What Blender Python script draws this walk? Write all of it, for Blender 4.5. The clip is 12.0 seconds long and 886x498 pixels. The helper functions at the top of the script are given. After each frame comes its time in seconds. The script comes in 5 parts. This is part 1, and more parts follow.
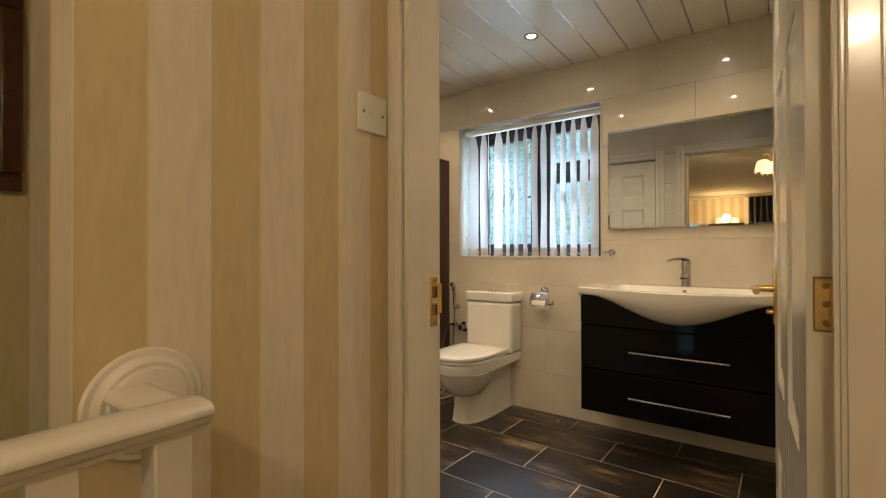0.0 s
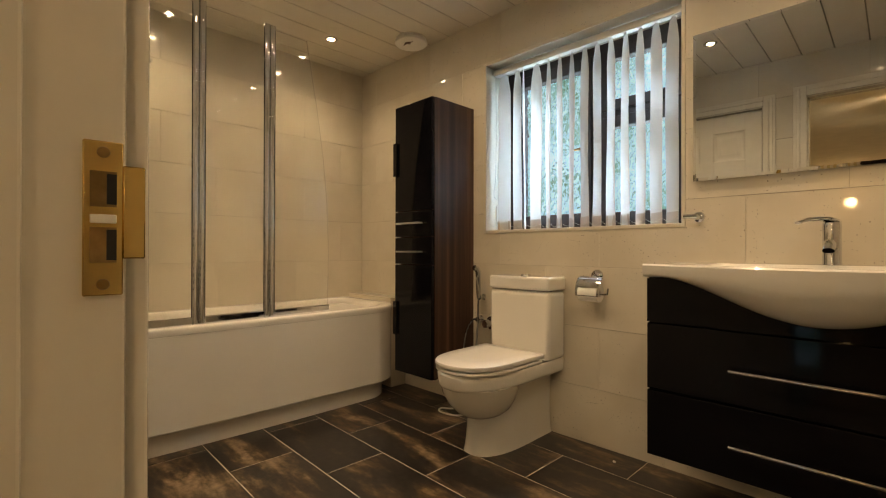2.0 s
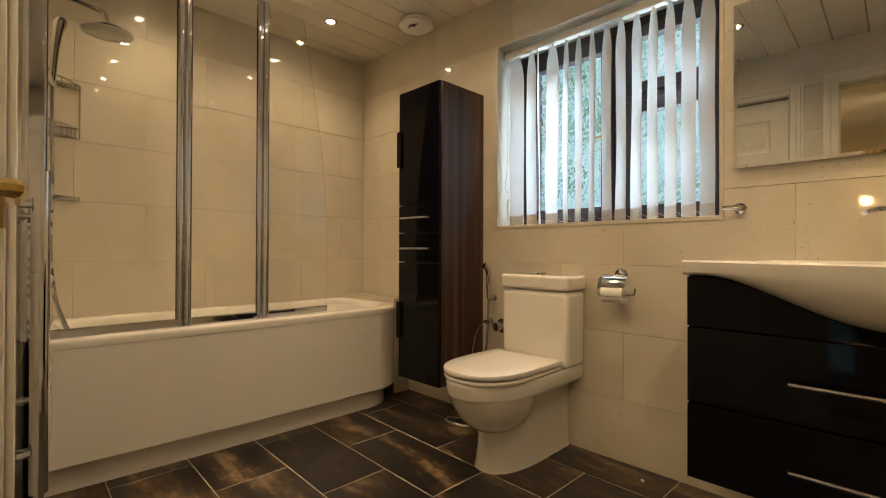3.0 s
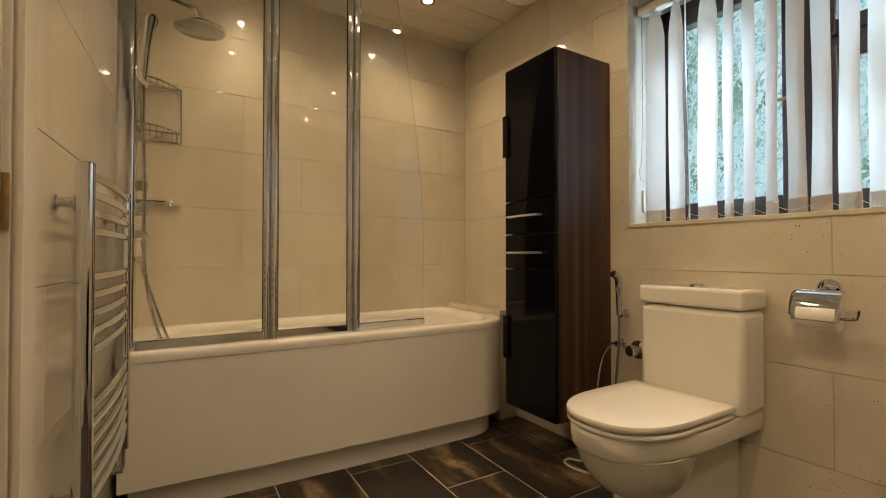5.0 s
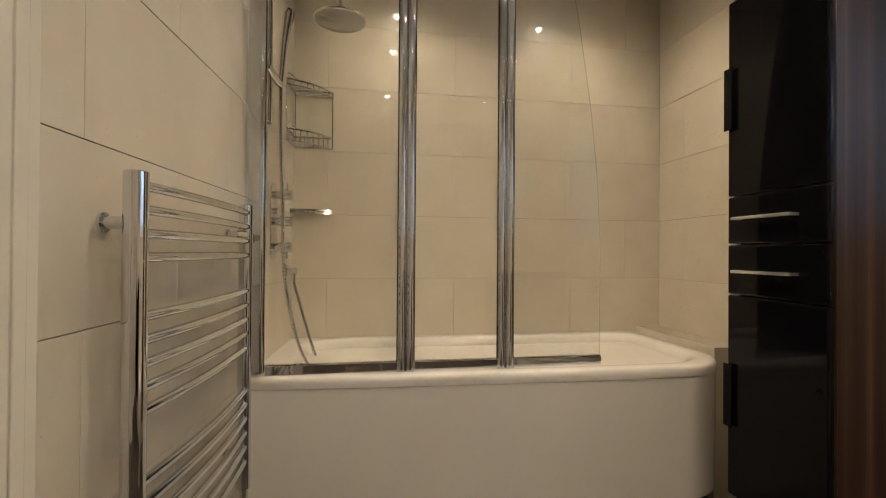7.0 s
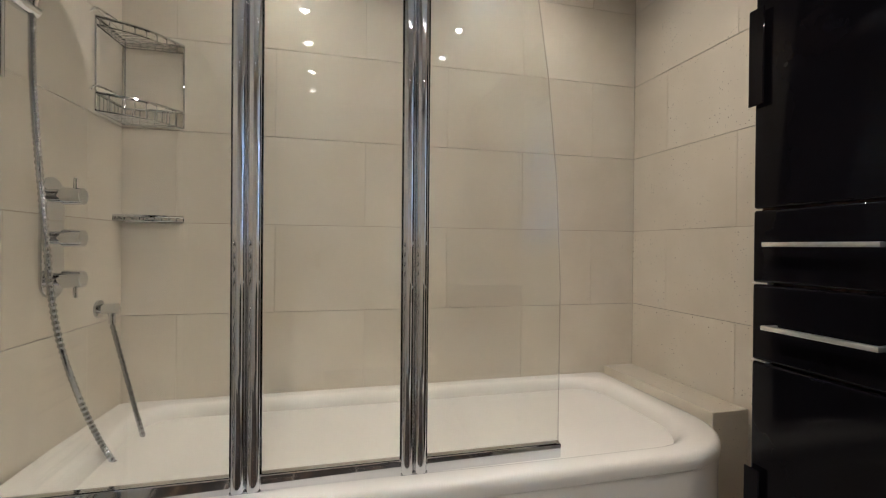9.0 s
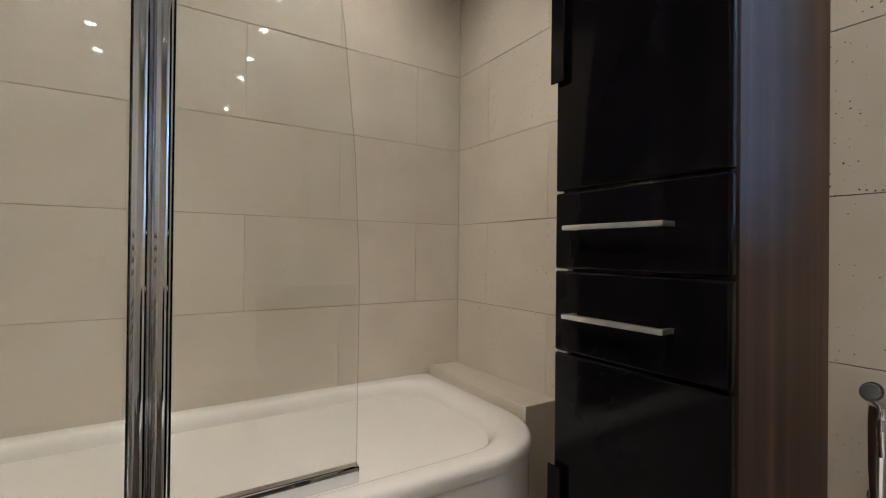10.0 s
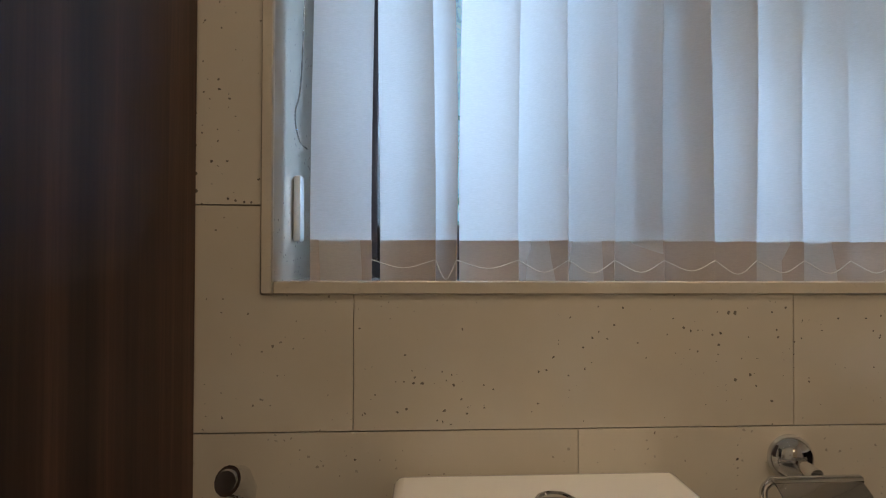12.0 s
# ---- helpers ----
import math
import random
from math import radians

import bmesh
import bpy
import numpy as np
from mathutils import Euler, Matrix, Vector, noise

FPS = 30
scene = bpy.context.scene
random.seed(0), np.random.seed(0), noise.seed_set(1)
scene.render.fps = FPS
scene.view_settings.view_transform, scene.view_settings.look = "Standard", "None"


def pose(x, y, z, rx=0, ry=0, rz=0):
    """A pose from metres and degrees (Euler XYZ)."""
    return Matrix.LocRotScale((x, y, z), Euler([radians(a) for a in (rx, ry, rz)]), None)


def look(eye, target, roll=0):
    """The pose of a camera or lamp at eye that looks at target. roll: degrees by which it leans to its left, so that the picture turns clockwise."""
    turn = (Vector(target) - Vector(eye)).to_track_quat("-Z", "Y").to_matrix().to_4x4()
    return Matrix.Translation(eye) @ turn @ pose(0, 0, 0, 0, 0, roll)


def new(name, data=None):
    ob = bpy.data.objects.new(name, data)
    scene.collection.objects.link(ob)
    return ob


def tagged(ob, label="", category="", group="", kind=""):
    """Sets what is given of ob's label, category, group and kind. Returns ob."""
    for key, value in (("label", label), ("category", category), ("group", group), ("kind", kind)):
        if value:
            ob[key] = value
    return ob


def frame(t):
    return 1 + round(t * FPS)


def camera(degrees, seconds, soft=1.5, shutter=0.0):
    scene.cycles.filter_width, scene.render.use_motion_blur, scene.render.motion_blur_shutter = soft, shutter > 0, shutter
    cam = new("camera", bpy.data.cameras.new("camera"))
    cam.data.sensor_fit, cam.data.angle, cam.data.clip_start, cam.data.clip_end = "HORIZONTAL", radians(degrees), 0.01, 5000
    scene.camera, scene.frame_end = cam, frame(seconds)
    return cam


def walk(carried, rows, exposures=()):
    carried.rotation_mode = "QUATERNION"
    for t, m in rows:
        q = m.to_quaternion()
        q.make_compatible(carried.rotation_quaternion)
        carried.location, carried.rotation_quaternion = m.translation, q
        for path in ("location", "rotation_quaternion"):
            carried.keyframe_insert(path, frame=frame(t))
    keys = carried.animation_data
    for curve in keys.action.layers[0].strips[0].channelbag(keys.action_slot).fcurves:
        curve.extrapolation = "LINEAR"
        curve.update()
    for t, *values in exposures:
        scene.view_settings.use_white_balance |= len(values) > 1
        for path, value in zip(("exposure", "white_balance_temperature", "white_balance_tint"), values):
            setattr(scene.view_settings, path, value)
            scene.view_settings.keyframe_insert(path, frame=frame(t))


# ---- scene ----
cam = camera(89.0, 12.0, soft=1.1)
PATH = [
    (0, (0.156, -0.190, 1.09), (-1.025, 1.423, 1.104), -0.1),
    (0.5, (0.062, 0.198, 1.076), (-1.184, 1.763, 1.082), -0.1),
    (1, (0.010, 0.392, 1.020), (-1.357, 1.853, 1.028), 0.0),
    (1.5, (-0.030, 0.556, 0.966), (-1.442, 1.972, 0.975), 0.0),
    (2, (-0.076, 0.633, 0.944), (-1.496, 2.040, 0.951), 0.1),
    (2.5, (-0.153, 0.700, 0.929), (-1.573, 2.109, 0.937), 0.2),
    (4.5, (-0.483, 0.872, 0.918), (-2.065, 2.096, 0.945), 0.1),
    (5, (-0.541, 0.967, 0.925), (-2.245, 2.014, 0.953), 0.0),
    (5.5, (-0.563, 1.065, 0.949), (-2.397, 1.862, 0.970), 0.0),
    (6, (-0.655, 1.087, 0.938), (-2.573, 1.653, 0.972), 0.2),
    (6.5, (-0.787, 1.138, 0.958), (-2.752, 1.508, 0.996), 0.3),
    (8.5, (-1.334, 1.418, 1.079), (-3.314, 1.699, 1.077), 0.5),
    (9, (-1.460, 1.491, 1.093), (-3.402, 1.971, 1.081), 0.5),
    (9.5, (-1.549, 1.560, 1.086), (-3.402, 2.313, 1.090), 0.7),
    (10, (-1.583, 1.680, 1.056), (-3.273, 2.750, 1.066), 0.6),
    (10.5, (-1.611, 1.847, 1.079), (-3.025, 3.261, 1.091), 0.4),
    (11, (-1.597, 1.981, 1.087), (-2.679, 3.663, 1.104), 0.2),
    (11.5, (-1.611, 2.075, 1.082), (-2.157, 3.999, 1.103), 0.2),
    (12, (-1.601, 2.101, 1.099), (-1.513, 4.098, 1.120), 0.2),
]
# stops, kelvin and tint of the camera's own adaptation
TONES = [(0.0, -0.28, 7100, 11), (0.5, -0.44, 7400, 11), (1.5, -0.5, 8000, 13), (4.5, -0.5, 8150, 13), (6.0, -0.52, 7800, 13), (6.5, -0.4, 7000, 12), (8.5, -0.25, 5250, 11), (9.5, -0.35, 5100, 11), (10.5, -0.62, 5350, 12), (11.3, -1.08, 6000, 14), (12.0, -1.27, 6400, 15)]
walk(cam, [(t, look(eye, target, roll)) for t, eye, target, roll in PATH], TONES)
# ---- light ----
world = bpy.data.worlds.new("world")
scene.world = world
world.use_nodes = True
sky = world.node_tree.nodes.new("ShaderNodeTexSky")
sky.sky_type, sky.sun_disc = "NISHITA", False
sky.sun_elevation, sky.sun_rotation = radians(40), radians(150)
world.node_tree.nodes["Background"].inputs["Strength"].default_value = 0.08
world.node_tree.links.new(sky.outputs["Color"], world.node_tree.nodes["Background"].inputs["Color"])
sun_data = bpy.data.lights.new("sun", "SUN")
sun_data.energy, sun_data.angle, sun_data.color = 2.0, radians(0.6), (1, 0.94, 0.85)
sun = new("sun", sun_data)
sun.matrix_world = look((3, -6, 9), (0, 0, 0))


def lamp(kind, name, energy, colour, m, size=0.05, size_y=None):
    data = bpy.data.lights.new(name, kind)
    data.energy, data.color = energy, colour
    if kind == "AREA":
        data.shape, data.size, data.size_y = "RECTANGLE", size, size_y or size
    else:
        data.shadow_soft_size = size
    ob = new(name, data)
    ob.matrix_world = m
    return ob


CEIL = 2.325
WARM = (1.0, 0.80, 0.55)
SPOTS = [(x, y) for y in (2.185, 1.345) for x in (-2.685, -1.825, -0.955, -0.085)]
for x, y in SPOTS:
    ob = lamp("SPOT", "spot_light", 26.0, WARM, pose(x, y, CEIL - 0.010), 0.010)
    ob.data.spot_size, ob.data.spot_blend = radians(138), 1.0
# skylight that falls in at the window from above
lamp("AREA", "window_daylight", 700.0, (0.42, 0.67, 1.0), look((-1.26, 4.5, 3.55), (-1.26, 2.85, 1.55)), 2.4, 1.0)

# unseen lamp below the window, added to brighten the soffit and slats
lamp("AREA", "daylight_fill_low", 210.0, (0.50, 0.74, 1.0), look((-1.26, 4.7, 0.1), (-1.26, 2.85, 1.75)), 2.2, 1.0)
# unseen lamp off to the east, added to light the left reveal
lamp("AREA", "daylight_fill_side", 330.0, (0.42, 0.67, 1.0), look((1.5, 4.9, 1.75), (-1.3, 2.85, 1.5)), 1.3, 2.0)


# ---- materials ----
def nodes_of(name):
    m = bpy.data.materials.new(name)
    m.use_nodes = True
    return m, m.node_tree.nodes, m.node_tree.links, m.node_tree.nodes["Principled BSDF"]


def noise_node(n, l, scale, detail=4.0, stretch=None, rough=0.55):
    tc = n.new("ShaderNodeTexCoord")
    tex = n.new("ShaderNodeTexNoise")
    tex.inputs["Scale"].default_value, tex.inputs["Detail"].default_value, tex.inputs["Roughness"].default_value = scale, detail, rough
    if stretch:
        mp = n.new("ShaderNodeMapping")
        mp.inputs["Scale"].default_value = stretch
        l.new(tc.outputs["Object"], mp.inputs["Vector"])
        l.new(mp.outputs["Vector"], tex.inputs["Vector"])
    else:
        l.new(tc.outputs["Object"], tex.inputs["Vector"])
    return tex


def ramp_node(n, l, source, stops):
    r = n.new("ShaderNodeValToRGB")
    while len(r.color_ramp.elements) < len(stops):
        r.color_ramp.elements.new(0.5)
    for e, (p, c) in zip(r.color_ramp.elements, stops):
        e.position, e.color = p, (*c, 1)
    l.new(source, r.inputs["Fac"])
    return r


def mix_node(n, l, fac, a, b, mode="MIX"):
    m = n.new("ShaderNodeMix")
    m.data_type, m.blend_type = "RGBA", mode
    for key, v in ((0, fac), (6, a), (7, b)):
        if hasattr(v, "is_output"):
            l.new(v, m.inputs[key])
        else:
            m.inputs[key].default_value = v if key == 0 else (*v, 1)
    return m.outputs[2]


def bump_to(n, l, b, source, strength, dist=0.002):
    bp = n.new("ShaderNodeBump")
    bp.inputs["Strength"].default_value, bp.inputs["Distance"].default_value = strength, dist
    l.new(source, bp.inputs["Height"])
    l.new(bp.outputs["Normal"], b.inputs["Normal"])


def paint(name, colour, rough=0.4, metal=0.0, vary=0.06, scale=6.0, bump=0.0, coat=0.0, rough_vary=0.08, stretch=None):
    """A surface of one colour with slight clouds, uneven gloss and fine relief."""
    m, n, l, b = nodes_of(name)
    t = noise_node(n, l, scale, 5.0, stretch)
    lo = tuple(c * (1 - vary) for c in colour)
    hi = tuple(min(1, c * (1 + vary)) for c in colour)
    r = ramp_node(n, l, t.outputs["Fac"], ((0.3, lo), (0.7, hi)))
    l.new(r.outputs["Color"], b.inputs["Base Color"])
    t2 = noise_node(n, l, scale * 9, 3.0)
    mr = n.new("ShaderNodeMapRange")
    mr.inputs["To Min"].default_value, mr.inputs["To Max"].default_value = max(0.01, rough - rough_vary), min(1, rough + rough_vary)
    l.new(t2.outputs["Fac"], mr.inputs["Value"])
    l.new(mr.outputs["Result"], b.inputs["Roughness"])
    b.inputs["Metallic"].default_value = metal
    b.inputs["Coat Weight"].default_value = coat
    b.inputs["Coat Roughness"].default_value = 0.03
    if bump:
        bump_to(n, l, b, t2.outputs["Fac"], bump)
    return m


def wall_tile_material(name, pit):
    """Cream polished limestone tile: soft clouds and small dark pits; pit caps their size."""
    m, n, l, b = nodes_of(name)
    info = n.new("ShaderNodeObjectInfo")
    geo = n.new("ShaderNodeNewGeometry")
    add = n.new("ShaderNodeVectorMath")
    add.operation = "MULTIPLY_ADD"
    comb = n.new("ShaderNodeCombineXYZ")
    for k in range(3):
        l.new(info.outputs["Random"], comb.inputs[k])
    l.new(comb.outputs["Vector"], add.inputs[0])
    add.inputs[1].default_value = (7.0, 13.0, 5.0)
    l.new(geo.outputs["Position"], add.inputs[2])
    cloud = n.new("ShaderNodeTexNoise")
    cloud.inputs["Scale"].default_value, cloud.inputs["Detail"].default_value = 4.5, 7.0
    l.new(add.outputs["Vector"], cloud.inputs["Vector"])
    base = ramp_node(n, l, cloud.outputs["Fac"], ((0.3, (0.60, 0.54, 0.44)), (0.5, (0.64, 0.58, 0.48)), (0.72, (0.68, 0.625, 0.525))))
    tone = n.new("ShaderNodeMapRange")
    tone.inputs["To Min"].default_value, tone.inputs["To Max"].default_value = 0.975, 1.02
    l.new(info.outputs["Random"], tone.inputs["Value"])
    toned = n.new("ShaderNodeVectorMath")
    toned.operation = "SCALE"
    l.new(base.outputs["Color"], toned.inputs[0])
    l.new(tone.outputs["Result"], toned.inputs["Scale"])
    pits = n.new("ShaderNodeTexVoronoi")
    pits.inputs["Scale"].default_value = 96.0
    warp = n.new("ShaderNodeTexNoise")
    warp.inputs["Scale"].default_value, warp.inputs["Detail"].default_value = 210.0, 3.0
    l.new(add.outputs["Vector"], warp.inputs["Vector"])
    ragged = n.new("ShaderNodeVectorMath")
    ragged.operation = "MULTIPLY_ADD"
    ragged.inputs[1].default_value = (0.0055, 0.0055, 0.0055)
    l.new(warp.outputs["Color"], ragged.inputs[0])
    l.new(add.outputs["Vector"], ragged.inputs[2])
    l.new(ragged.outputs["Vector"], pits.inputs["Vector"])
    size = n.new("ShaderNodeTexNoise")
    size.inputs["Scale"].default_value = 9.0
    size.inputs["Detail"].default_value = 3.0
    l.new(add.outputs["Vector"], size.inputs["Vector"])
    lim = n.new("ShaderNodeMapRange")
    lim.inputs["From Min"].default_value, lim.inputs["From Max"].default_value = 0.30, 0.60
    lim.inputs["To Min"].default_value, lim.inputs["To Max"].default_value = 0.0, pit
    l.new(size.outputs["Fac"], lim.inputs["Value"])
    rnd = n.new("ShaderNodeSeparateColor")
    l.new(pits.outputs["Color"], rnd.inputs["Color"])
    mul = n.new("ShaderNodeMath")
    mul.operation = "MULTIPLY"
    l.new(lim.outputs["Result"], mul.inputs[0])
    l.new(rnd.outputs["Red"], mul.inputs[1])
    less = n.new("ShaderNodeMath")
    less.operation = "LESS_THAN"
    l.new(pits.outputs["Distance"], less.inputs[0])
    l.new(mul.outputs["Value"], less.inputs[1])
    dark = n.new("ShaderNodeMath")
    dark.operation = "MULTIPLY"
    l.new(less.outputs["Value"], dark.inputs[0])
    deep = n.new("ShaderNodeMapRange")
    deep.inputs["To Min"].default_value, deep.inputs["To Max"].default_value = 0.35, 1.0
    l.new(rnd.outputs["Green"], deep.inputs["Value"])
    l.new(deep.outputs["Result"], dark.inputs[1])
    l.new(mix_node(n, l, dark.outputs["Value"], toned.outputs["Vector"], (0.085, 0.068, 0.055)), b.inputs["Base Color"])
    b.inputs["Roughness"].default_value = 0.30
    b.inputs["Specular IOR Level"].default_value = 0.5
    b.inputs["Coat Weight"].default_value = 1.0
    b.inputs["Coat IOR"].default_value = 1.56
    b.inputs["Coat Roughness"].default_value = 0.03
    bump_to(n, l, b, less.outputs["Value"], -0.25, 0.001)
    return m


def floor_tile_material():
    """Dark slate-look porcelain with rusty and pale patches, different on each tile."""
    m, n, l, b = nodes_of("dark_slate_tile")
    info = n.new("ShaderNodeObjectInfo")
    geo = n.new("ShaderNodeNewGeometry")
    comb = n.new("ShaderNodeCombineXYZ")
    for k in range(3):
        l.new(info.outputs["Random"], comb.inputs[k])
    add = n.new("ShaderNodeVectorMath")
    add.operation = "MULTIPLY_ADD"
    add.inputs[1].default_value = (31.0, 17.0, 9.0)
    l.new(comb.outputs["Vector"], add.inputs[0])
    l.new(geo.outputs["Position"], add.inputs[2])
    mp = n.new("ShaderNodeMapping")
    mp.inputs["Scale"].default_value = (1.0, 3.2, 1.0)
    l.new(add.outputs["Vector"], mp.inputs["Vector"])
    big = n.new("ShaderNodeTexNoise")
    big.inputs["Scale"].default_value, big.inputs["Detail"].default_value, big.inputs["Roughness"].default_value = 2.3, 9.0, 0.62
    l.new(mp.outputs["Vector"], big.inputs["Vector"])
    fine = n.new("ShaderNodeTexNoise")
    fine.inputs["Scale"].default_value, fine.inputs["Detail"].default_value = 38.0, 6.0
    l.new(add.outputs["Vector"], fine.inputs["Vector"])
    r = ramp_node(n, l, big.outputs["Fac"], ((0.32, (0.015, 0.0125, 0.0115)), (0.51, (0.026, 0.020, 0.017)), (0.58, (0.10, 0.062, 0.035)), (0.66, (0.27, 0.195, 0.125))))
    r2 = ramp_node(n, l, fine.outputs["Fac"], ((0.3, (0.55, 0.55, 0.55)), (0.7, (1.15, 1.12, 1.1))))
    l.new(mix_node(n, l, 1.0, r.outputs["Color"], r2.outputs["Color"], "MULTIPLY"), b.inputs["Base Color"])
    b.inputs["Roughness"].default_value = 0.38
    bump_to(n, l, b, fine.outputs["Fac"], 0.12, 0.002)
    return m


def wood_material():
    m, n, l, b = nodes_of("walnut_foil")
    w = noise_node(n, l, 3.0, 6.0, (6.0, 6.0, 0.12))
    w2 = noise_node(n, l, 12.0, 9.0, (16.0, 16.0, 0.35), 0.72)
    r = ramp_node(n, l, w.outputs["Fac"], ((0.30, (0.019, 0.0090, 0.0062)), (0.47, (0.046, 0.0215, 0.0142)), (0.56, (0.062, 0.0290, 0.0190)), (0.70, (0.145, 0.0735, 0.0480))))
    r2 = ramp_node(n, l, w2.outputs["Fac"], ((0.3, (0.60, 0.60, 0.60)), (0.7, (1.18, 1.16, 1.14))))
    l.new(mix_node(n, l, 1.0, r.outputs["Color"], r2.outputs["Color"], "MULTIPLY"), b.inputs["Base Color"])
    b.inputs["Roughness"].default_value = 0.44
    b.inputs["Specular IOR Level"].default_value = 0.30
    bump_to(n, l, b, w2.outputs["Fac"], 0.03, 0.001)
    return m


def stripe_material(name, width):
    """Wallpaper with upright satin stripes; u runs along the wall in the mesh's own x or y."""
    m, n, l, b = nodes_of(name)
    tc = n.new("ShaderNodeTexCoord")
    sep = n.new("ShaderNodeSeparateXYZ")
    l.new(tc.outputs["Object"], sep.inputs["Vector"])
    s = n.new("ShaderNodeMath")
    s.operation = "ADD"
    l.new(sep.outputs["X"], s.inputs[0])
    l.new(sep.outputs["Y"], s.inputs[1])
    k = n.new("ShaderNodeMath")
    k.operation = "MULTIPLY_ADD"
    k.inputs[1].default_value, k.inputs[2].default_value = 1 / (2 * width), 50.245
    l.new(s.outputs["Value"], k.inputs[0])
    fr = n.new("ShaderNodeMath")
    fr.operation = "FRACT"
    l.new(k.outputs["Value"], fr.inputs[0])
    st = ramp_node(n, l, fr.outputs["Value"], ((0.0, (0.60, 0.49, 0.285)), (0.47, (0.60, 0.49, 0.285)), (0.5, (0.72, 0.645, 0.53)), (0.97, (0.72, 0.645, 0.53))))
    soft = noise_node(n, l, 60.0, 4.0, (1, 1, 0.2))
    r2 = ramp_node(n, l, soft.outputs["Fac"], ((0.3, (0.93, 0.93, 0.93)), (0.7, (1.04, 1.04, 1.04))))
    l.new(mix_node(n, l, 1.0, st.outputs["Color"], r2.outputs["Color"], "MULTIPLY"), b.inputs["Base Color"])
    rg = ramp_node(n, l, fr.outputs["Value"], ((0.0, (0.55, 0.55, 0.55)), (0.47, (0.55, 0.55, 0.55)), (0.5, (0.36, 0.36, 0.36)), (0.97, (0.36, 0.36, 0.36))))
    l.new(rg.outputs["Color"], b.inputs["Roughness"])
    bump_to(n, l, b, soft.outputs["Fac"], 0.08, 0.001)
    return m


def glass_material(name, tint, rough=0.0, bump=0.0):
    m, n, l, b = nodes_of(name)
    b.inputs["Base Color"].default_value = (*tint, 1)
    b.inputs["Roughness"].default_value = rough
    b.inputs["Transmission Weight"].default_value = 1.0
    b.inputs["IOR"].default_value = 1.45
    if bump:
        tc = n.new("ShaderNodeTexCoord")
        warp = n.new("ShaderNodeTexNoise")
        warp.inputs["Scale"].default_value = 11.0
        l.new(tc.outputs["Object"], warp.inputs["Vector"])
        off = n.new("ShaderNodeVectorMath")
        off.operation = "MULTIPLY_ADD"
        off.inputs[1].default_value = (0.13, 0.13, 0.13)
        l.new(warp.outputs["Color"], off.inputs[0])
        l.new(tc.outputs["Object"], off.inputs[2])
        mp = n.new("ShaderNodeMapping")
        mp.inputs["Scale"].default_value = (1.0, 1.0, 0.5)
        mp.inputs["Rotation"].default_value = (0, 0.5, 0)
        l.new(off.outputs["Vector"], mp.inputs["Vector"])
        v = n.new("ShaderNodeTexVoronoi")
        v.inputs["Scale"].default_value = 30.0
        v.feature = "SMOOTH_F1"
        l.new(mp.outputs["Vector"], v.inputs["Vector"])
        bump_to(n, l, b, v.outputs["Distance"], bump, 0.02)
    return m


def pane_material(name, tint):
    """Clear thin glass: mostly see-through, with a mirror's gloss at a slant."""
    m, n, l, b = nodes_of(name)
    n.remove(b)
    out = n["Material Output"]
    tr = n.new("ShaderNodeBsdfTransparent")
    tr.inputs["Color"].default_value = (*tint, 1)
    gl = n.new("ShaderNodeBsdfGlossy")
    gl.inputs["Roughness"].default_value = 0.004
    fr = n.new("ShaderNodeFresnel")
    fr.inputs["IOR"].default_value = 1.5
    mx = n.new("ShaderNodeMixShader")
    l.new(fr.outputs["Fac"], mx.inputs["Fac"])
    l.new(tr.outputs["BSDF"], mx.inputs[1])
    l.new(gl.outputs["BSDF"], mx.inputs[2])
    l.new(mx.outputs["Shader"], out.inputs["Surface"])
    return m


def fabric_material(name, low, high, through_light):
    """Woven blind cloth that lets light through."""
    m, n, l, b = nodes_of(name)
    out = n["Material Output"]
    t = noise_node(n, l, 26.0, 6.0, (5.0, 5.0, 60.0), 0.7)
    r = ramp_node(n, l, t.outputs["Fac"], ((0.3, low), (0.65, high)))
    l.new(r.outputs["Color"], b.inputs["Base Color"])
    b.inputs["Roughness"].default_value = 0.85
    bump_to(n, l, b, t.outputs["Fac"], 0.25, 0.001)
    tl = n.new("ShaderNodeBsdfTranslucent")
    l.new(r.outputs["Color"], tl.inputs["Color"])
    mx = n.new("ShaderNodeMixShader")
    mx.inputs["Fac"].default_value = through_light
    l.new(b.outputs["BSDF"], mx.inputs[1])
    l.new(tl.outputs["BSDF"], mx.inputs[2])
    l.new(mx.outputs["Shader"], out.inputs["Surface"])
    return m


def glow(name, colour, strength):
    m, n, l, b = nodes_of(name)
    b.inputs["Base Color"].default_value = (*colour, 1)
    b.inputs["Emission Color"].default_value = (*colour, 1)
    b.inputs["Emission Strength"].default_value = strength
    return m


def backdrop_material():
    """Sky and garden foliage far outside the window."""
    m, n, l, b = nodes_of("garden_backdrop")
    t = noise_node(n, l, 1.6, 9.0, None, 0.68)
    r = ramp_node(n, l, t.outputs["Fac"], ((0.36, (0.05, 0.13, 0.09)), (0.46, (0.16, 0.36, 0.34)), (0.55, (0.36, 0.62, 0.86)), (0.68, (0.62, 0.82, 1.0))))
    b.inputs["Base Color"].default_value = (0, 0, 0, 1)
    l.new(r.outputs["Color"], b.inputs["Emission Color"])
    b.inputs["Emission Strength"].default_value = 1.7
    return m


